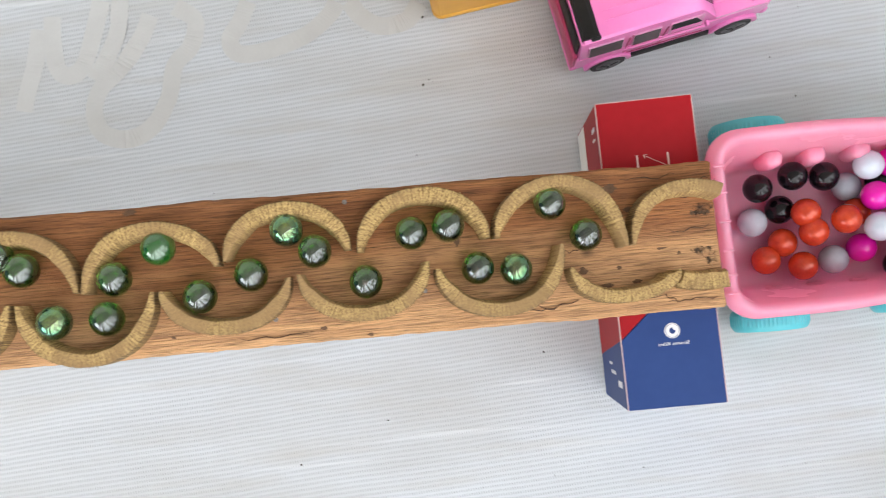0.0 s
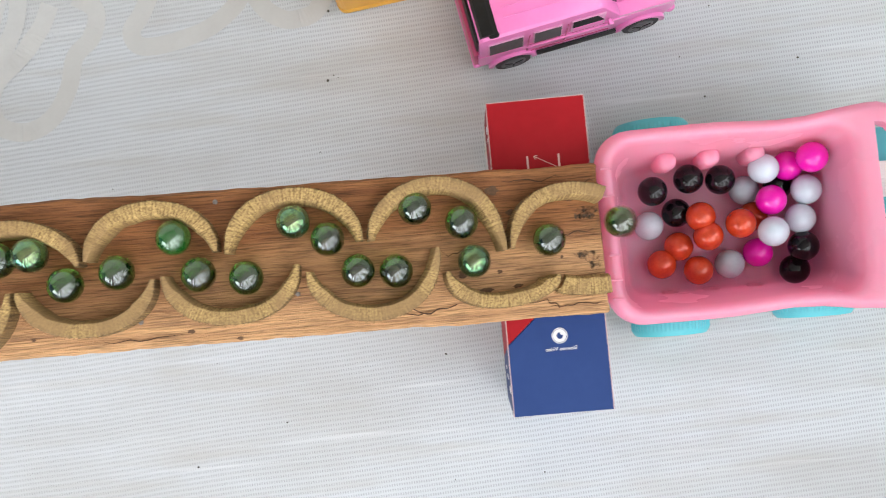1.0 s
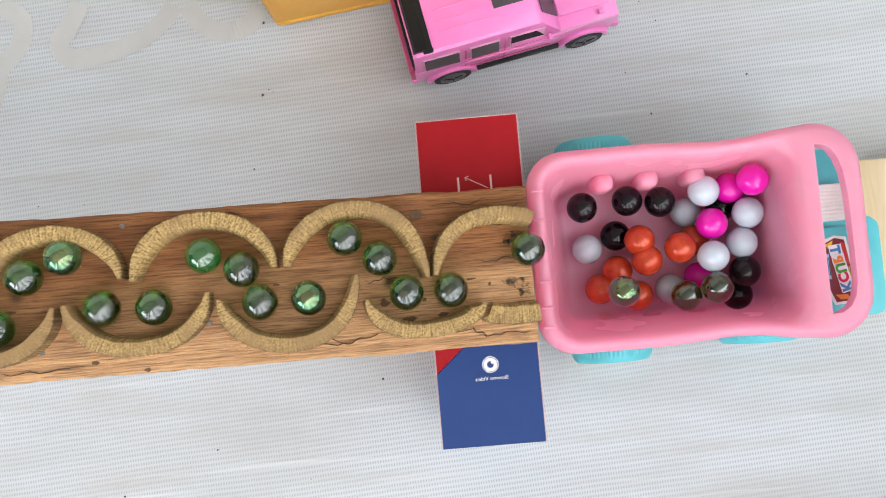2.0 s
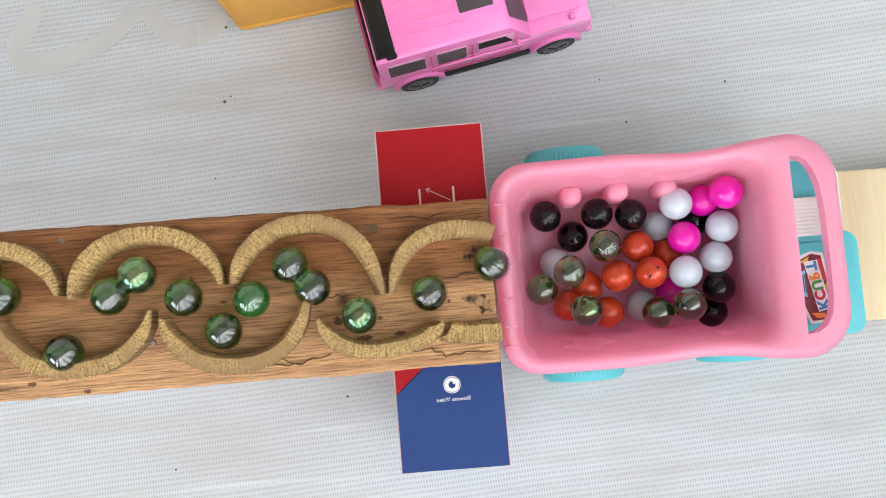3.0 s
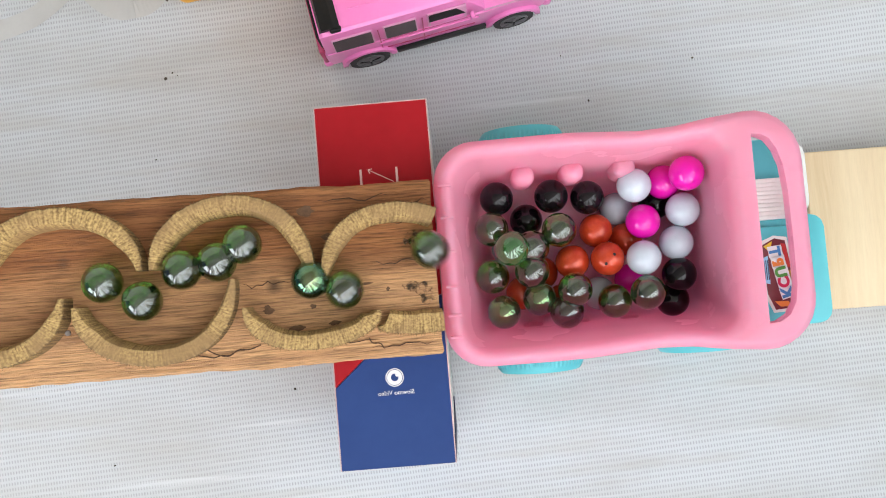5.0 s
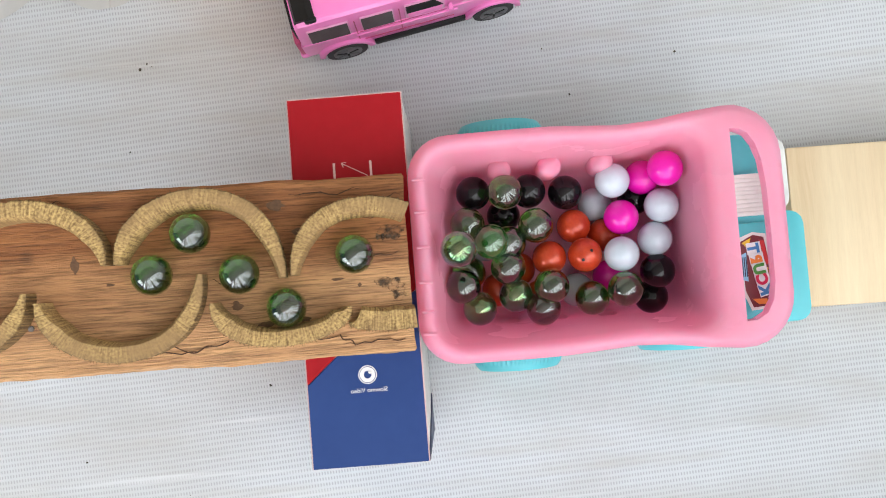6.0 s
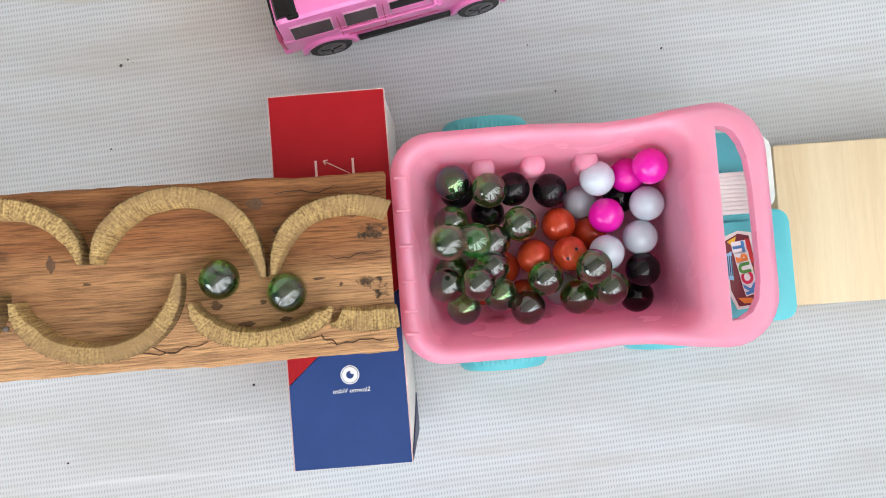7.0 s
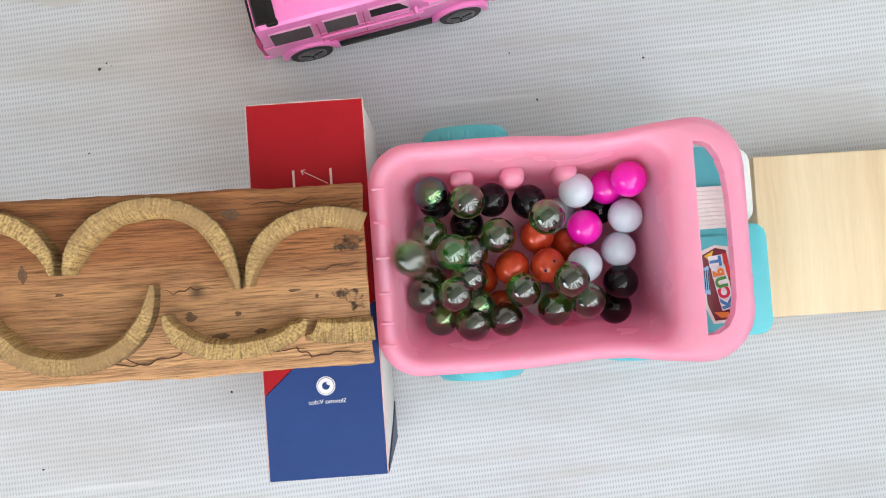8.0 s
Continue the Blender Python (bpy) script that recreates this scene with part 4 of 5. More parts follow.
    cab = part("cab", prism(rounded(0.1575, 0.1885, -0.0335, 0.0495, 0.006, 3, 1), 0.036, 0.0925, 0.0012), TURQUOISE, truck, "turquoise plastic cab")
    part("hood", prism(rounded(0.1650, 0.1970, -0.0335, 0.0150, 0.006, 3, 1), 0.030, 0.0905, 0.0013), TURQUOISE, cab, "turquoise bonnet")
    part("roof_panel", prism(rounded(0.1600, 0.1850, -0.0310, 0.0105, 0.004, 3, 1), 0.0915, 0.0950, 0.0007), TURQUOISE, cab)
    part("front_strip", prism(rounded(0.1700, 0.1962, 0.0155, 0.0490, 0.006, 3, 1), 0.020, 0.080, 0.0010), WHITE_PLASTIC, cab, "off-white plastic front strip")
    for k in range(10):
        y = 0.0135 + k * 0.00180
        part("grille_slat", block(0.1590, 0.1790, y, y + 0.00178, 0.090, 0.0972 - 0.0001 * k, 0.00025), WHITE_PLASTIC, cab, "white ribbed slat")
    # sticker on the roof, mirrored lettering in bright colours
    sticker = part("sticker", prism([(0.1620, 0.0035), (0.1690, 0.0060), (0.1745, 0.0050), (0.1765, -0.0100), (0.1750, -0.0270), (0.1660, -0.0275), (0.1610, -0.0150)], 0.0950, 0.0953), WHITE_PLASTIC, truck, "bright toy sticker with mirrored lettering")
    part("sticker_field", prism([(0.1632, 0.0020), (0.1690, 0.0048), (0.1735, 0.0036), (0.1754, -0.0100), (0.1740, -0.0258), (0.1668, -0.0262), (0.1640, -0.0190)], 0.0953, 0.09545), STICKERS["maroon"], sticker)
    part("sticker_flash", prism([(0.1640, 0.0016), (0.1680, 0.0036), (0.1665, -0.0010)], 0.09545, 0.0956), STICKERS["yellow"], sticker)
    part("sticker_flash", prism([(0.1665, -0.0225), (0.1690, -0.0250), (0.1735, -0.0250), (0.1725, -0.0228)], 0.09545, 0.0956), STICKERS["orange"], sticker)
    part("sticker_flash", prism([(0.1715, 0.0025), (0.1735, 0.0020), (0.1748, -0.0080), (0.1735, -0.0080)], 0.09545, 0.0956), STICKERS["red"], sticker)
    part("sticker_flash", prism([(0.1625, -0.0040), (0.1655, -0.0025), (0.1655, -0.0150), (0.1625, -0.0140)], 0.09545, 0.0956), STICKERS["sky"], sticker)
    for k, (letter, colour) in enumerate(zip("TRUCK", ("blue", "orange", "green", "crimson", "blue"))):
        m = pose(0.1664 + 0.0009 * k, -0.0012 - 0.0046 * k, 0.0959, 0, 0, -84 + 2 * k)
        part("sticker_letter", moved(text_mesh(letter, 0.0064, bold=0.00035), m), STICKERS[colour], sticker)
        part("letter_backing", moved(block(-0.0025, 0.0025, -0.0006, 0.0055, -0.0003, -0.0001), m), INK_WHITE, sticker)
    for k in range(3):
        part("print_bar", block(0.1634 + k * 0.0008, 0.1638 + k * 0.0008, -0.0130, -0.0045, 0.0955, 0.0957), INK_NAVY, sticker)
        part("print_bar", block(0.1752 - k * 0.0007, 0.1755 - k * 0.0007, -0.0165, -0.0095, 0.0955, 0.0957), STICKERS["yellow"], sticker)
    sticker.location, sticker.scale = (0.0032, 0.0004, 0), (1, 1, 1)
    # wheels
    for x, r, mid, track in ((0.0725, 0.0225, 0.0125, 0.0555), (0.1560, 0.0225, 0.0075, 0.0490)):
        for side in (1, -1):
            w = part("wheel", wheel_mesh(r, 0.013, 120, 0.0004), TURQUOISE, truck, "ribbed turquoise wheel", 30)
            w.location = (x, mid + side * track + (0 if side > 0 else (-0.0012 if x < 0.1 else 0.0012)), r)
            part("hub", moved(wheel_mesh(r * 0.5, 0.002, 32, chamfer=0.0003), pose(0, side * 0.0062, 0)), TURQUOISE, w)
        axle = part("axle", wheel_mesh(0.003, track * 1.8, 16), TURQUOISE, truck)
        axle.location = (x, mid, r)


# ---- toy off-road car ----
def build_car():
    car = empty("toy_car", pose(0.0317, 0.1578, 0, 0, 0, 10.6), "pink toy off-road car with smoked windows and black trim", "toy car")
    def ring(x, hw_low, hw_top, z0, z1, zb):
        return [(x, -hw_low * 0.97, z0), (x, -hw_low, zb), (x, -hw_top, z1 - 0.0012), (x, -hw_top + 0.0016, z1), (x, hw_top - 0.0016, z1), (x, hw_top, z1 - 0.0012), (x, hw_low, zb), (x, hw_low * 0.97, z0)]
    body = part("body", loft([ring(-0.0630, 0.0246, 0.0250, 0.014, 0.033, 0.024), ring(-0.0615, 0.0254, 0.0258, 0.013, 0.0350, 0.024), ring(0.022, 0.0254, 0.0258, 0.013, 0.0352, 0.024),
                              ring(0.054, 0.0250, 0.0246, 0.013, 0.0352, 0.024), ring(0.0585, 0.0240, 0.0232, 0.014, 0.0335, 0.024)]), CAR_PINK, car, "pink painted body", 35)
    part("cabin", loft([ring(-0.0620, 0.0252, 0.0226, 0.033, 0.0545, 0.0350), ring(-0.0600, 0.0256, 0.0230, 0.033, 0.0560, 0.0350), ring(0.0085, 0.0254, 0.0228, 0.033, 0.0560, 0.0350), ring(0.0115, 0.0252, 0.0226, 0.033, 0.0548, 0.0350),
                        ring(0.0235, 0.0250, 0.0240, 0.033, 0.0360, 0.0350)]), CAR_PINK, car, "", 35)
    # side glass: leaning panels in recessed frames
    lean = math.degrees(math.atan2(0.0256 - 0.0230, 0.0560 - 0.0350))
    for side in (-1, 1):
        # the open front window is a black pane that paints its dark inside
        for x0, x1, mat, label in ((-0.0565, -0.0365, SMOKED, ""), (-0.0295, -0.0135, SMOKED, ""), (-0.0065, 0.0125, BLACK, "black pane painting the dark inside the open front window")):
            m = pose(0, side * 0.0259, 0.0332, side * lean, 0, 0)
            frame_part = part("window_frame", moved(block(x0 - 0.0007, x1 + 0.0007, -0.0006, 0.0006, 0.0028, 0.0162, 0.0004), m), CAR_TRIM_AND_HIGHLIGHT, car)
            sill = 0.0085 if mat is BLACK else 0.0034
            pane = prism([(x0, sill), (x1, sill), (x1 - (0.0045 if mat is BLACK else 0), 0.0156), (x0, 0.0156)], -0.0009 if side < 0 else -0.0004, 0.0004 if side < 0 else 0.0009)
            part("window", moved(pane, m @ Matrix(((1, 0, 0, 0), (0, 0, 1, 0), (0, 1, 0, 0), (0, 0, 0, 1)))), mat, frame_part, label)
            if mat is BLACK:
                part("door_panel", moved(block(x0 + 0.0006, x1 - 0.0006, -0.0009, 0.0009, 0.0032, sill - 0.0002, 0.0003), m), CAR_PINK, frame_part)
        for x in (-0.0330, -0.0100):
            part("door_gap", block(x - 0.0003, x + 0.0003, side * 0.0256 - 0.0003, side * 0.0256 + 0.0003, 0.018, 0.0510), CAR_DARK_PINK, car)
        for z in (0.0205, 0.0336):
            part("panel_line", block(-0.0320, 0.0180, side * 0.0257 - 0.0002, side * 0.0257 + 0.0003, z, z + 0.0004), CAR_DARK_PINK, car)
        # pale raised strips paint the highlight along both wings
        part("wing_highlight", block(0.0225, 0.0545, side * 0.0248 - 0.0005, side * 0.0248 + 0.0005, 0.0344, 0.0354, 0.0003), CAR_TRIM_AND_HIGHLIGHT, car, "pale strip painting the highlight along the wing")
        part("door_mirror", block(0.0150, 0.0172, side * 0.0270 - 0.0018, side * 0.0270 + 0.0018, 0.0360, 0.0400, 0.0007), CAR_PINK, car)
        part("side_trim", block(-0.0340, 0.0200, side * 0.0260 - 0.0006, side * 0.0260 + 0.0006, 0.0300, 0.0312, 0.0004), CAR_PINK, car)
        part("sill", block(-0.0260, 0.0260, side * 0.0235 - 0.003, side * 0.0235 + 0.003, 0.0075, 0.0130, 0.001), BLACK, car, "black running board")
        for x in (-0.0415, 0.0395):
            arch = [(x + 0.0155 * math.cos(radians(a)), 0.0105 + 0.0150 * math.sin(radians(a))) for a in range(0, 181, 15)]
            arch += [(x + 0.0122 * math.cos(radians(a)), 0.0105 + 0.0118 * math.sin(radians(a))) for a in range(180, -1, -15)]
            turn = Matrix(((1, 0, 0, 0), (0, 0, 1, 0), (0, 1, 0, 0), (0, 0, 0, 1)))
            part("wheel_arch", moved(prism(arch, side * 0.0258 - 0.0016, side * 0.0258 + 0.0016, 0.0006), turn), CAR_PINK, car)
            part("arch_lining", moved(prism([(x + 0.012 * math.cos(radians(a)), 0.012 + 0.0105 * math.sin(radians(a))) for a in range(-20, 201, 20)], side * 0.0225 - 0.0006, side * 0.0225 + 0.0006), turn), BLACK, car)
            w = part("wheel", wheel_mesh(0.0123, 0.0085, 36, 0.0), TYRE, car, "black toy tyre", 30)
            w.location = (x, side * 0.0234, 0.0123)
            part("rim", moved(wheel_mesh(0.0078, 0.0012, 28, chamfer=0.0002), pose(0, side * 0.0044, 0)), RIM, w, "dark grey spoked rim")
            for k in range(6):
                a = 60 * k
                part("spoke", moved(block(-0.0006, 0.0006, side * 0.0051 - 0.0003, side * 0.0051 + 0.0003, 0.0008, 0.0066, 0.0002), pose(0, 0, 0, 0, a, 0)), BLACK if k % 2 else RIM, w)
    # roof: ribs, sunroof, black spoiler
    for y in (-0.0125, -0.0065, 0.0, 0.0065, 0.0125):
        part("roof_rib", block(-0.0450, -0.0170 if abs(y) < 0.01 else -0.010, y - 0.0004, y + 0.0004, 0.0558, 0.0564, 0.0002), CAR_PINK, car)
    part("sunroof", block(-0.0125, 0.0060, -0.0085, 0.0085, 0.0557, 0.0565, 0.0004), SMOKED, car, "dark glass sunroof")
    part("spoiler", loft([[(x, y, z) for x, z in ((-0.0615, 0.0545), (-0.0600, 0.0585), (-0.0535, 0.0588), (-0.0505, 0.0572), (-0.0510, 0.0556))] for y in (-0.0210, -0.0180, 0.0180, 0.0210)]), BLACK, car, "black roof spoiler", 30)
    part("spoiler_leg", block(-0.0560, -0.0500, -0.0225, -0.0195, 0.0520, 0.0575, 0.001), BLACK, car)
    # tail: black plate painting the opening's shade, and a deep pink door
    part("tail_opening_shade", block(-0.0636, -0.0620, -0.0215, 0.0215, 0.0310, 0.0520, 0.0004), BLACK, car)
    part("tail_door", block(-0.0655, -0.0625, -0.0240, 0.0240, 0.0150, 0.0360, 0.001), CAR_DARK_PINK, car, "deep pink tail door")
    part("rear_bumper", block(-0.0660, -0.0610, -0.0250, 0.0250, 0.0120, 0.0170, 0.0012), CAR_PINK, car)
    part("front_bumper", block(0.0565, 0.0615, -0.0245, 0.0245, 0.0120, 0.0190, 0.0015), CAR_PINK, car)
    part("bonnet", block(0.0240, 0.0540, -0.0165, 0.0165, 0.0352, 0.0372, 0.001), CAR_PINK, car)
    part("windscreen", moved(block(-0.0002, 0.0002, -0.0165, 0.0165, -0.0095, 0.0095), pose(0.0181, 0, 0.0456, 0, -32.5, 0)), SMOKED, car)
    for side in (-1, 1):
        part("indicator", block(0.0465, 0.0500, side * 0.0200 - 0.0016, side * 0.0200 + 0.0016, 0.0348, 0.0378, 0.0006), CAR_PINK, car)
    part("underbody", block(-0.0580, 0.0550, -0.0180, 0.0200, 0.0070, 0.0140, 0.001), BLACK, car)


def build_small_props():
    plank = empty("pine_plank", pose(0.2215, 0.0095, 0, 0, 0, -0.5), "pale pine plank lying on the sheet before the toy truck", "plank")
    board = part("plank_board", block(-0.0420, 0.0420, -0.42, 0, 0.0, 0.018, 0.0012), PINE, plank)
    board.matrix_basis = pose(0, 0, 0, 0, 0, 90)
    crate = empty("amber_container", pose(-0.110, 0.168, 0, 0, 0, 7), "amber yellow plastic container standing on the sheet", "container")
    part("container_body", prism(rounded(0, 0.125, 0, 0.075, 0.006, 5, 1), 0.0, 0.110, 0.003), YELLOW, crate)
    part("container_base", prism(rounded(-0.0006, 0.1256, -0.0006, 0.0756, 0.006, 5, 1), 0.0005, 0.006, 0.001), YELLOW, crate)
    part("container_lid", prism(rounded(-0.002, 0.127, -0.002, 0.077, 0.007, 5, 1), 0.1101, 0.118, 0.002), YELLOW, crate)


# ---- marbles and beads ----
R = 0.008


def ball(radius=R):
    bm = bmesh.new()
    bmesh.ops.create_uvsphere(bm, u_segments=48, v_segments=28, radius=radius)
    return bm


BEADS = {
    "black": [(0.0550, 0.0360, 0.064), (0.0810, 0.0350, 0.064), (0.0980, 0.0330, 0.064), (0.0690, 0.0250, 0.055), (0.1370, -0.0070, 0.068), (0.1360, -0.0190, 0.055), (0.1320, 0.0285, 0.055)],
    "white": [(0.1190, 0.0360, 0.072), (0.1410, 0.0230, 0.070), (0.1370, 0.0080, 0.068), (0.1200, 0.0020, 0.074)],
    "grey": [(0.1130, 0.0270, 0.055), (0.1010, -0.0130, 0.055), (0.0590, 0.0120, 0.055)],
    "magenta": [(0.1410, 0.0385, 0.082), (0.1340, 0.0370, 0.066), (0.1220, 0.0190, 0.070), (0.1170, -0.0080, 0.055)],
    "orange": [(0.1010, 0.0170, 0.062), (0.0880, 0.0030, 0.066), (0.1040, 0.0030, 0.070), (0.0830, -0.0150, 0.058), (0.1160, 0.0120, 0.056), (0.0640, -0.0100, 0.055), (0.0740, -0.0010, 0.056)],
}
BEAD_LOOKS = {"black": (MARBLE_BLACK, "glossy black bead in the truck bed"), "white": (MARBLE_WHITE, "glossy white bead in the truck bed"), "grey": (MARBLE_GREY, "greyish white bead low in the truck bed"),
              "magenta": (MARBLE_MAGENTA, "glossy magenta bead in the truck bed"), "orange": (MARBLE_ORANGE, "pearly orange bead in the truck bed")}


# beads that the marbles push aside: seconds, x, y, z of the centre, turn
BEAD_WAYS = {
    ("black", 0): [(0, 0.0612, 0.0300, 0.064, 0), (1.2, 0.0610, 0.0300, 0.064, 0), (1.6, 0.0590, 0.0320, 0.064, 15), (2.2, 0.0565, 0.0340, 0.064, 35), (3.2, 0.0550, 0.0360, 0.064, 50), (8, 0.0550, 0.0360, 0.064, 50)],
    ("black", 3): [(0, 0.0748, 0.0178, 0.055, 0), (2.3, 0.0748, 0.0178, 0.055, 0), (3.0, 0.0690, 0.0250, 0.055, 60), (8, 0.0690, 0.0250, 0.055, 60)],
    ("orange", 0): [(0, 0.0850, 0.0138, 0.066, 0), (2.3, 0.0850, 0.0138, 0.066, 0), (3.1, 0.1010, 0.0170, 0.062, 80), (8, 0.1010, 0.0170, 0.062, 80)],
    ("orange", 2): [(0, 0.1047, 0.0080, 0.070, -75), (2.3, 0.1047, 0.0080, 0.070, -75), (3.1, 0.1040, 0.0030, 0.070, 0), (8, 0.1040, 0.0030, 0.070, 0)],
}
MOVED_BEADS = {}


def build_beads():
    for colour, places in BEADS.items():
        mat, label = BEAD_LOOKS[colour]
        first = tagged(mesh_object("bead", ball(), mat, 180), label, "bead", "beads in the truck bed")
        first.location = places[0]
        MOVED_BEADS[colour, 0] = first
        if colour == "orange":
            holed = copy_thing(first, pose(*places[2], 0, 0, 30))
            MOVED_BEADS[colour, 2] = holed
            # flat black discs paint the shade inside the two drilled holes
            for dx, dy in ((-0.0030, -0.0010), (0.0024, 0.0004)):
                dz = math.sqrt(R * R - dx * dx - dy * dy)
                m = Matrix.Translation((dx, dy, dz - 0.0001)) @ Vector((dx, dy, dz)).to_track_quat("Z", "Y").to_matrix().to_4x4()
                part("bead_hole_disc", moved(ring_plate(0.00005, 0.00075, 0.00025, 16), m), BLACK, holed, "black disc painting the dark of a drilled hole")
            places = places[:2] + places[3:]
        for k, (x, y, z) in enumerate(places[1:]):
            other = copy_thing(first, pose(x, y, z, 40 * x * 100, 70 * y * 100, 0))
            if colour == "black":
                MOVED_BEADS[colour, k + 1] = other


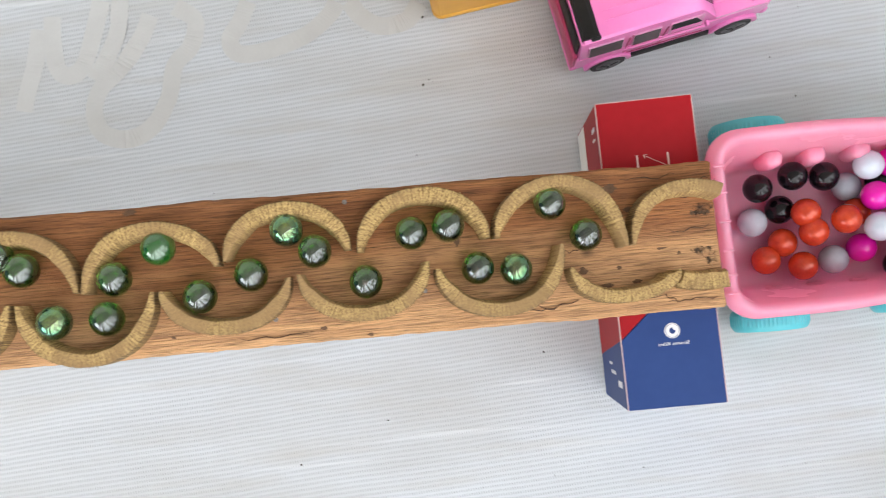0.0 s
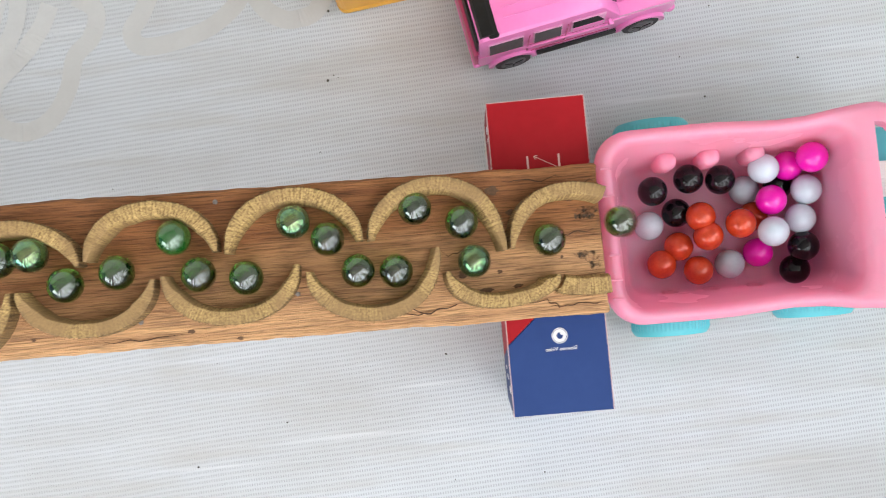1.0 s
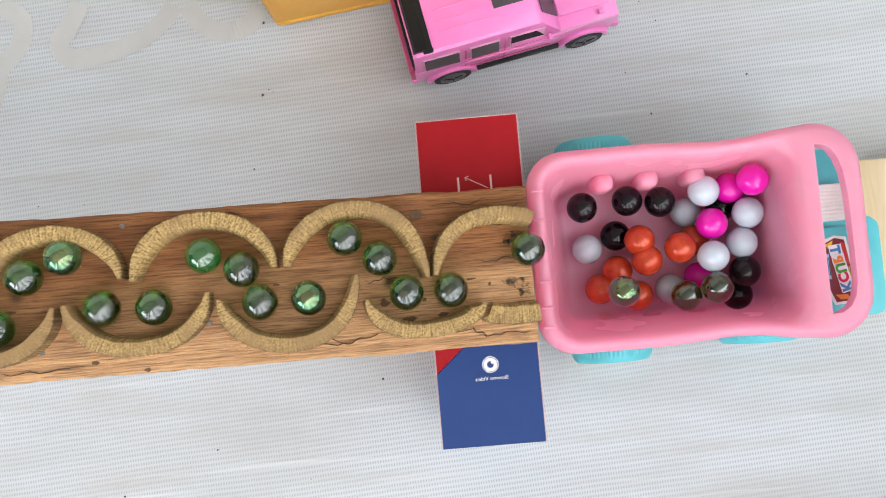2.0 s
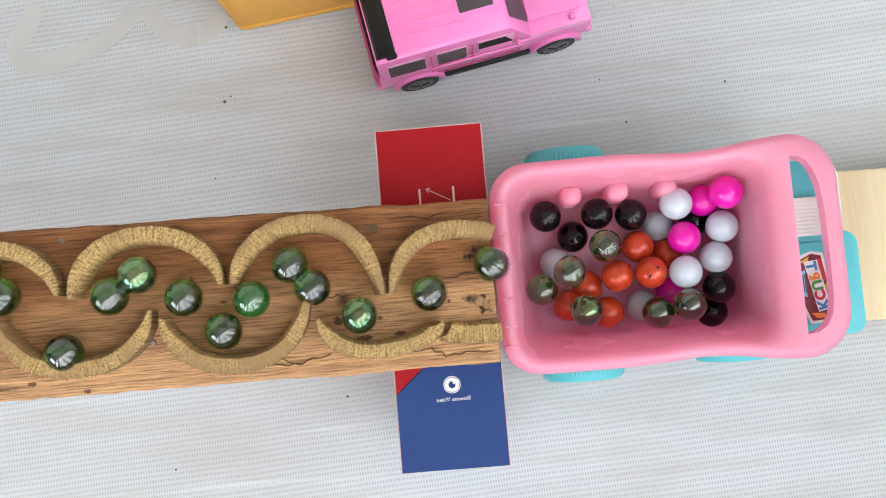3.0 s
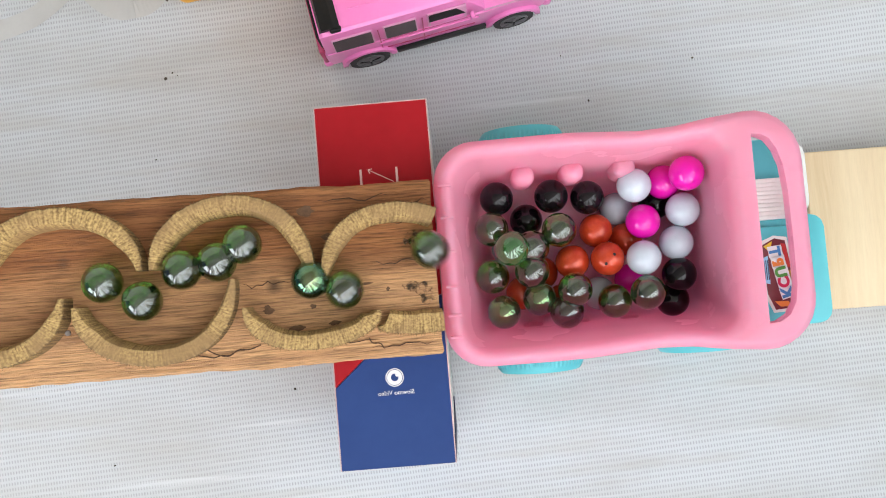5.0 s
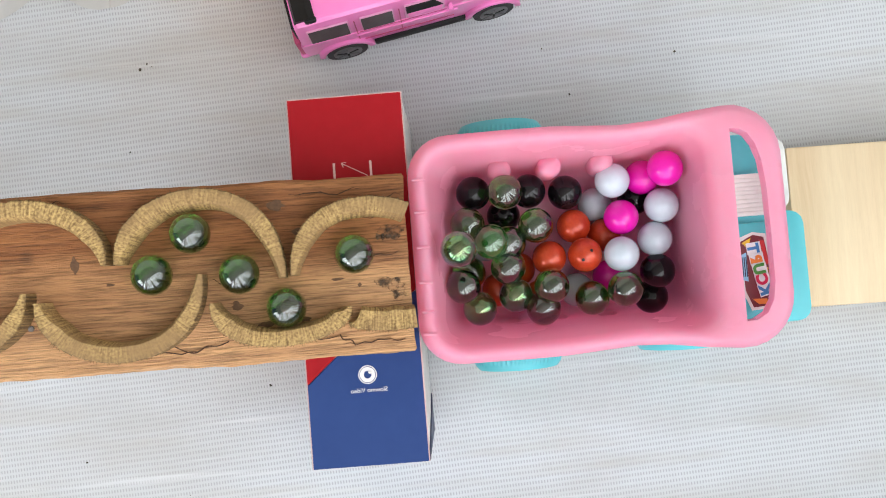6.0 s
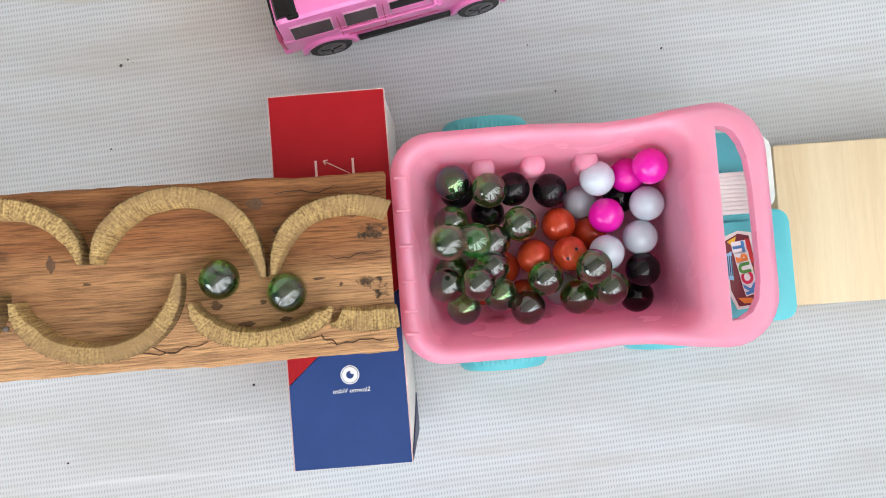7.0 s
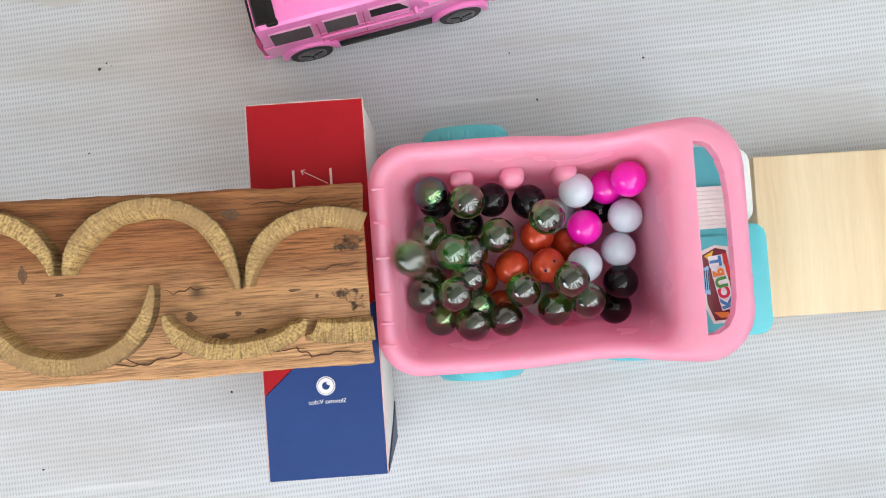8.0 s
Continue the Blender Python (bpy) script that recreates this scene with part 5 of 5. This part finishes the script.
# way of each glass marble: seconds, x, y, z of its centre
WAYS = [
    [(0, -0.0434, 0.0098, 0.125), (0.5, -0.0181, -0.0075, 0.121), (0.9, 0.0201, 0.0143, 0.115), (1, 0.0340, 0.0120, 0.110), (1.2, 0.0730, -0.0020, 0.090), (1.5, 0.1200, -0.0140, 0.076)],
    [(0, -0.0595, 0.0271, 0.127), (0.5, -0.0384, -0.0015, 0.124), (1, -0.0024, 0.0057, 0.118), (1.2, 0.0152, 0.0105, 0.116), (1.5, 0.0560, -0.0080, 0.085), (1.8, 0.1030, -0.0160, 0.074), (2, 0.1060, -0.0170, 0.068)],
    [(0, -0.0790, -0.0036, 0.130), (0.5, -0.0521, 0.0246, 0.126), (1, -0.0393, -0.0015, 0.124), (1.5, -0.0014, 0.0056, 0.118), (1.6, 0.0124, 0.0115, 0.116), (1.8, 0.0370, 0.0120, 0.108), (2, 0.0720, -0.0120, 0.080), (2.2, 0.0780, -0.0070, 0.075), (2.8, 0.0710, -0.0130, 0.068)],
    [(0, -0.0972, -0.0014, 0.133), (0.5, -0.0741, 0.0012, 0.129), (1, -0.0438, 0.0174, 0.125), (1.5, -0.0261, -0.0105, 0.122), (2, 0.0229, 0.0117, 0.114), (2.1, 0.0310, 0.0070, 0.107), (2.2, 0.0530, -0.0060, 0.085), (2.6, 0.0500, -0.0010, 0.066)],
    [(0, -0.1094, 0.0201, 0.135), (0.5, -0.0874, -0.0107, 0.131), (1, -0.0652, 0.0257, 0.128), (1.5, -0.0419, 0.0090, 0.124), (2, -0.0143, -0.0042, 0.120), (2.2, 0.0064, 0.0096, 0.117), (2.4, 0.0240, 0.0120, 0.114), (2.6, 0.0600, -0.0020, 0.088), (2.9, 0.0820, 0.0180, 0.075)],
    [(0, -0.1272, 0.0181, 0.138), (0.5, -0.1029, 0.0089, 0.134), (1, -0.0763, -0.0031, 0.130), (1.5, -0.0501, 0.0237, 0.126), (2, -0.0345, -0.0038, 0.123), (2.2, -0.0208, -0.0063, 0.121), (2.5, -0.0010, 0.0080, 0.118), (2.7, 0.0240, 0.0120, 0.114), (2.9, 0.0560, 0.0020, 0.090), (3.1, 0.0690, 0.0110, 0.075)],
    [(0, -0.1503, -0.0029, 0.141), (0.5, -0.1149, 0.0244, 0.136), (1, -0.0939, -0.0015, 0.132), (1.5, -0.0719, 0.0094, 0.129), (2, -0.0455, 0.0127, 0.125), (2.2, -0.0414, -0.0002, 0.124), (2.6, -0.0180, -0.0060, 0.121), (3.0, 0.0240, 0.0120, 0.114), (3.1, 0.0400, 0.0060, 0.104), (3.3, 0.0590, -0.0070, 0.080), (3.5, 0.0680, -0.0000, 0.075)],
    [(0, -0.1727, 0.0135, 0.145), (0.5, -0.1397, 0.0036, 0.140), (1, -0.1067, 0.0144, 0.134), (1.5, -0.0881, -0.0067, 0.132), (2, -0.0603, 0.0230, 0.127), (2.2, -0.0463, 0.0181, 0.125), (2.7, -0.0360, -0.0060, 0.123), (3.3, 0.0270, 0.0090, 0.108), (3.5, 0.0530, 0.0160, 0.080), (4, 0.0510, 0.0210, 0.072)],
    [(0, -0.1850, 0.0246, 0.147), (0.5, -0.1601, -0.0028, 0.143), (1, -0.1218, 0.0236, 0.137), (1.5, -0.1023, 0.0096, 0.134), (2, -0.0781, -0.0023, 0.130), (2.2, -0.0749, 0.0077, 0.129), (3.3, -0.0203, -0.0067, 0.121), (3.5, 0.0009, 0.0073, 0.118), (3.6, 0.0142, 0.0145, 0.116), (3.9, 0.0430, -0.0010, 0.085), (4.5, 0.0540, -0.0180, 0.066)],
    [(0, -0.2025, 0.0052, 0.149), (0.5, -0.1737, 0.0180, 0.145), (1, -0.1446, -0.0004, 0.140), (1.5, -0.1161, 0.0238, 0.136), (2, -0.0992, -0.0025, 0.133), (2.2, -0.0830, -0.0080, 0.131), (3.3, -0.0435, -0.0049, 0.125), (3.5, -0.0262, -0.0092, 0.122), (4, 0.0200, 0.0140, 0.115), (4.2, 0.0470, -0.0020, 0.090), (4.5, 0.0720, -0.0180, 0.080), (4.7, 0.0870, -0.0100, 0.075), (6.6, 0.0870, -0.0100, 0.075), (7.0, 0.0915, -0.0072, 0.075)],
    [(0, -0.2261, -0.0027, 0.153), (0.5, -0.1922, 0.0220, 0.148), (1, -0.1656, 0.0029, 0.144), (1.5, -0.1313, 0.0144, 0.138), (2, -0.1063, 0.0128, 0.134), (2.2, -0.1001, -0.0002, 0.133), (3.3, -0.0492, 0.0123, 0.126), (3.5, -0.0420, 0.0050, 0.124), (4, -0.0125, -0.0020, 0.120), (4.5, 0.0270, 0.0010, 0.112), (4.7, 0.0630, -0.0130, 0.085), (5.0, 0.0830, -0.0200, 0.070)],
    [(0, -0.2432, 0.0213, 0.156), (0.5, -0.2096, -0.0026, 0.150), (1, -0.1756, 0.0205, 0.145), (1.5, -0.1438, -0.0002, 0.140), (2, -0.1221, 0.0202, 0.137), (2.2, -0.1125, 0.0203, 0.135), (3.3, -0.0677, 0.0186, 0.128), (3.5, -0.0530, 0.0264, 0.126), (4, -0.0349, -0.0089, 0.123), (4.5, 0.0068, 0.0099, 0.117), (4.7, 0.0380, 0.0120, 0.100), (4.9, 0.0570, 0.0100, 0.086), (5.1, 0.0610, 0.0120, 0.080)],
    [(0, -0.2634, 0.0089, 0.159), (0.5, -0.2350, 0.0116, 0.154), (1, -0.2010, 0.0066, 0.149), (1.5, -0.1736, 0.0185, 0.145), (2, -0.1443, -0.0008, 0.140), (2.2, -0.1316, 0.0156, 0.138), (3.3, -0.0774, 0.0025, 0.130), (3.5, -0.0690, 0.0137, 0.129), (4, -0.0458, 0.0167, 0.125), (4.5, -0.0334, -0.0053, 0.123), (4.7, -0.0176, -0.0063, 0.121), (5.0, 0.0230, 0.0120, 0.114), (5.15, 0.0480, 0.0010, 0.092), (5.4, 0.0470, -0.0070, 0.076)],
    [(0, -0.2677, -0.0089, 0.159), (0.5, -0.2507, 0.0188, 0.157), (1, -0.2233, 0.0029, 0.152), (1.5, -0.1952, 0.0191, 0.148), (2, -0.1658, 0.0006, 0.144), (2.2, -0.1452, -0.0017, 0.140), (3.3, -0.0935, -0.0047, 0.132), (3.5, -0.0781, -0.0046, 0.130), (4, -0.0651, 0.0173, 0.128), (4.5, -0.0428, 0.0100, 0.125), (4.7, -0.0372, -0.0041, 0.124), (4.95, -0.0180, -0.0060, 0.121), (5.15, 0.0020, 0.0080, 0.118), (5.3, 0.0230, 0.0120, 0.114), (5.45, 0.0520, 0.0150, 0.093), (5.65, 0.0690, 0.0340, 0.078)],
    [(0, -0.2906, -0.0084, 0.163), (0.5, -0.2639, 0.0020, 0.159), (1, -0.2377, 0.0176, 0.155), (1.5, -0.2084, -0.0014, 0.150), (2, -0.1806, 0.0239, 0.146), (2.2, -0.1721, 0.0140, 0.145), (3.3, -0.1082, 0.0058, 0.135), (3.5, -0.0955, -0.0015, 0.133), (4, -0.0733, 0.0031, 0.129), (4.5, -0.0561, 0.0201, 0.127), (4.7, -0.0448, 0.0180, 0.125), (5.8, 0.0229, 0.0122, 0.114), (6, 0.0460, 0.0090, 0.098), (6.5, 0.0530, 0.0390, 0.075)],
    [(0, -0.3033, 0.0165, 0.165), (0.5, -0.2806, -0.0145, 0.161), (1, -0.2517, 0.0162, 0.157), (1.5, -0.2252, 0.0044, 0.153), (2, -0.1969, 0.0164, 0.148), (2.2, -0.1892, 0.0225, 0.147), (3.3, -0.1177, 0.0196, 0.136), (3.5, -0.1073, 0.0156, 0.135), (4, -0.0901, -0.0025, 0.132), (4.5, -0.0714, 0.0101, 0.129), (4.7, -0.0675, 0.0242, 0.128), (5.8, -0.0113, -0.0020, 0.120), (6, 0.0034, 0.0098, 0.117), (6.3, 0.0360, 0.0010, 0.100), (6.5, 0.0730, -0.0010, 0.092), (7, 0.1120, -0.0040, 0.084)],
    [(0, -0.3142, 0.0236, 0.167), (2, -0.2093, -0.0046, 0.150), (2.2, -0.1974, 0.0086, 0.148), (3.3, -0.1407, -0.0006, 0.140), (3.5, -0.1292, 0.0164, 0.138), (4, -0.1036, 0.0082, 0.134), (4.5, -0.0829, -0.0078, 0.131), (4.7, -0.0726, 0.0033, 0.129), (5.8, -0.0354, -0.0044, 0.123), (6, -0.0246, -0.0096, 0.122), (6.3, -0.0023, 0.0096, 0.118), (6.5, 0.0228, 0.0145, 0.114), (6.6, 0.0340, 0.0120, 0.103), (6.7, 0.0480, 0.0020, 0.092), (7, 0.0610, -0.0070, 0.080)],
    [(0, -0.3340, 0.0000, 0.170), (3.3, -0.1643, -0.0037, 0.143), (3.5, -0.1527, -0.0043, 0.142), (4, -0.1165, 0.0248, 0.136), (4.5, -0.0965, 0.0027, 0.133), (4.7, -0.0884, -0.0013, 0.132), (5.8, -0.0437, 0.0160, 0.125), (6, -0.0419, 0.0052, 0.124), (6.3, -0.0255, -0.0067, 0.122), (6.5, -0.0121, -0.0008, 0.120), (6.6, -0.0047, 0.0052, 0.119), (6.8, 0.0240, 0.0130, 0.114), (6.9, 0.0300, 0.0120, 0.109), (7, 0.0490, 0.0110, 0.098), (7.5, 0.1030, 0.0240, 0.086)],
    [(0, -0.3530, 0.0050, 0.173), (3.3, -0.1702, 0.0126, 0.144), (3.5, -0.1672, 0.0073, 0.144), (4, -0.1324, 0.0108, 0.138), (4.5, -0.1078, 0.0165, 0.135), (4.7, -0.1015, 0.0089, 0.134), (5.8, -0.0658, 0.0174, 0.128), (6, -0.0596, 0.0226, 0.127), (6.3, -0.0456, 0.0164, 0.125), (6.5, -0.0429, 0.0057, 0.125), (6.9, -0.0259, -0.0069, 0.122), (7, -0.0164, -0.0044, 0.120), (7.2, 0.0018, 0.0086, 0.118), (7.5, 0.0370, 0.0040, 0.106), (7.6, 0.0610, -0.0080, 0.090), (8, 0.0680, -0.0210, 0.072)],
    [(0, -0.3720, 0.0180, 0.176), (4.1, -0.1604, -0.0033, 0.143), (4.5, -0.1335, 0.0121, 0.139), (4.7, -0.1176, 0.0237, 0.136), (5.8, -0.0762, 0.0017, 0.130), (6, -0.0749, 0.0073, 0.129), (6.3, -0.0623, 0.0212, 0.128), (6.5, -0.0520, 0.0247, 0.126), (6.9, -0.0456, 0.0063, 0.125), (7, -0.0417, 0.0028, 0.124), (7.2, -0.0348, -0.0048, 0.123), (7.5, -0.0154, -0.0041, 0.120), (7.7, 0.0040, 0.0089, 0.117), (7.9, 0.0245, 0.0146, 0.114), (8, 0.0430, 0.0100, 0.100)],
]
MARBLES = []


def build_marbles():
    kinds = {}
    for k, way in enumerate(WAYS):
        mat = GLASS_DEEP if k == 11 else (GLASS_CLEAR if k % 6 == 2 else GLASS_GREEN)
        if mat not in kinds:
            kinds[mat] = mesh_object("marble", ball(), mat, 180)
            ob = kinds[mat]
        else:
            ob = copy_thing(kinds[mat], pose(0, 0, 0))
        tagged(ob, "deep green glass marble rolling down the board" if k == 11 else "green lustre glass marble rolling down the board into the truck", "marble", "glass marbles")
        ob.location = way[0][1:]
        MARBLES.append(ob)


def channel(x):
    """Middle of the zigzag channel between the bamboo arcs."""
    return 0.0075 + 0.0130 * math.cos(2 * math.pi * (x + 0.123) / 0.0635)


def place_on_way(way, t):
    if t >= way[-1][0]:
        return Vector(way[-1][1:])
    for a, b in zip(way, way[1:]):
        if a[0] <= t < b[0]:
            break
    u = (t - a[0]) / (b[0] - a[0])
    p, q = Vector(a[1:]), Vector(b[1:])
    if q.x < 0.0255:
        # rolling: keep to the channel between the arcs
        x = p.x + (q.x - p.x) * u
        y = channel(x) + (p.y - channel(p.x)) * (1 - u) + (q.y - channel(q.x)) * u
        return Vector((x, min(0.0265, max(-0.0125, y)), run_height(x) + R * 1.012))
    m = p.lerp(q, u)
    if p.x < 0.0255 and m.x < 0.026:
        m.z = run_height(m.x) + R * 1.012
    return m


def motions():
    for ob, way in zip(MARBLES, WAYS):
        rows, turn, last = [], Matrix.Identity(3), None
        steps = [i / 10 for i in range(81) if i / 10 <= way[-1][0] + 0.05] + [8.0]
        for t in sorted(set(steps)):
            p = place_on_way(way, t)
            if last is not None:
                d = p - last
                flat = Vector((-d.y, d.x, 0))
                if flat.length > 1e-6:
                    turn = Matrix.Rotation(min(flat.length / R, 1.4), 3, flat.normalized()) @ turn
            rows.append((t, Matrix.Translation(p) @ turn.to_4x4()))
            last = p
        walk(ob, rows)
    for which, way in BEAD_WAYS.items():
        walk(MOVED_BEADS[which], [(t, pose(x, y, z, turn, 0, 30)) for t, x, y, z, turn in way])


build_setting()
build_tarp_marks()
build_run()
build_carton()
build_truck()
build_car()
build_small_props()
build_beads()
build_marbles()
motions()
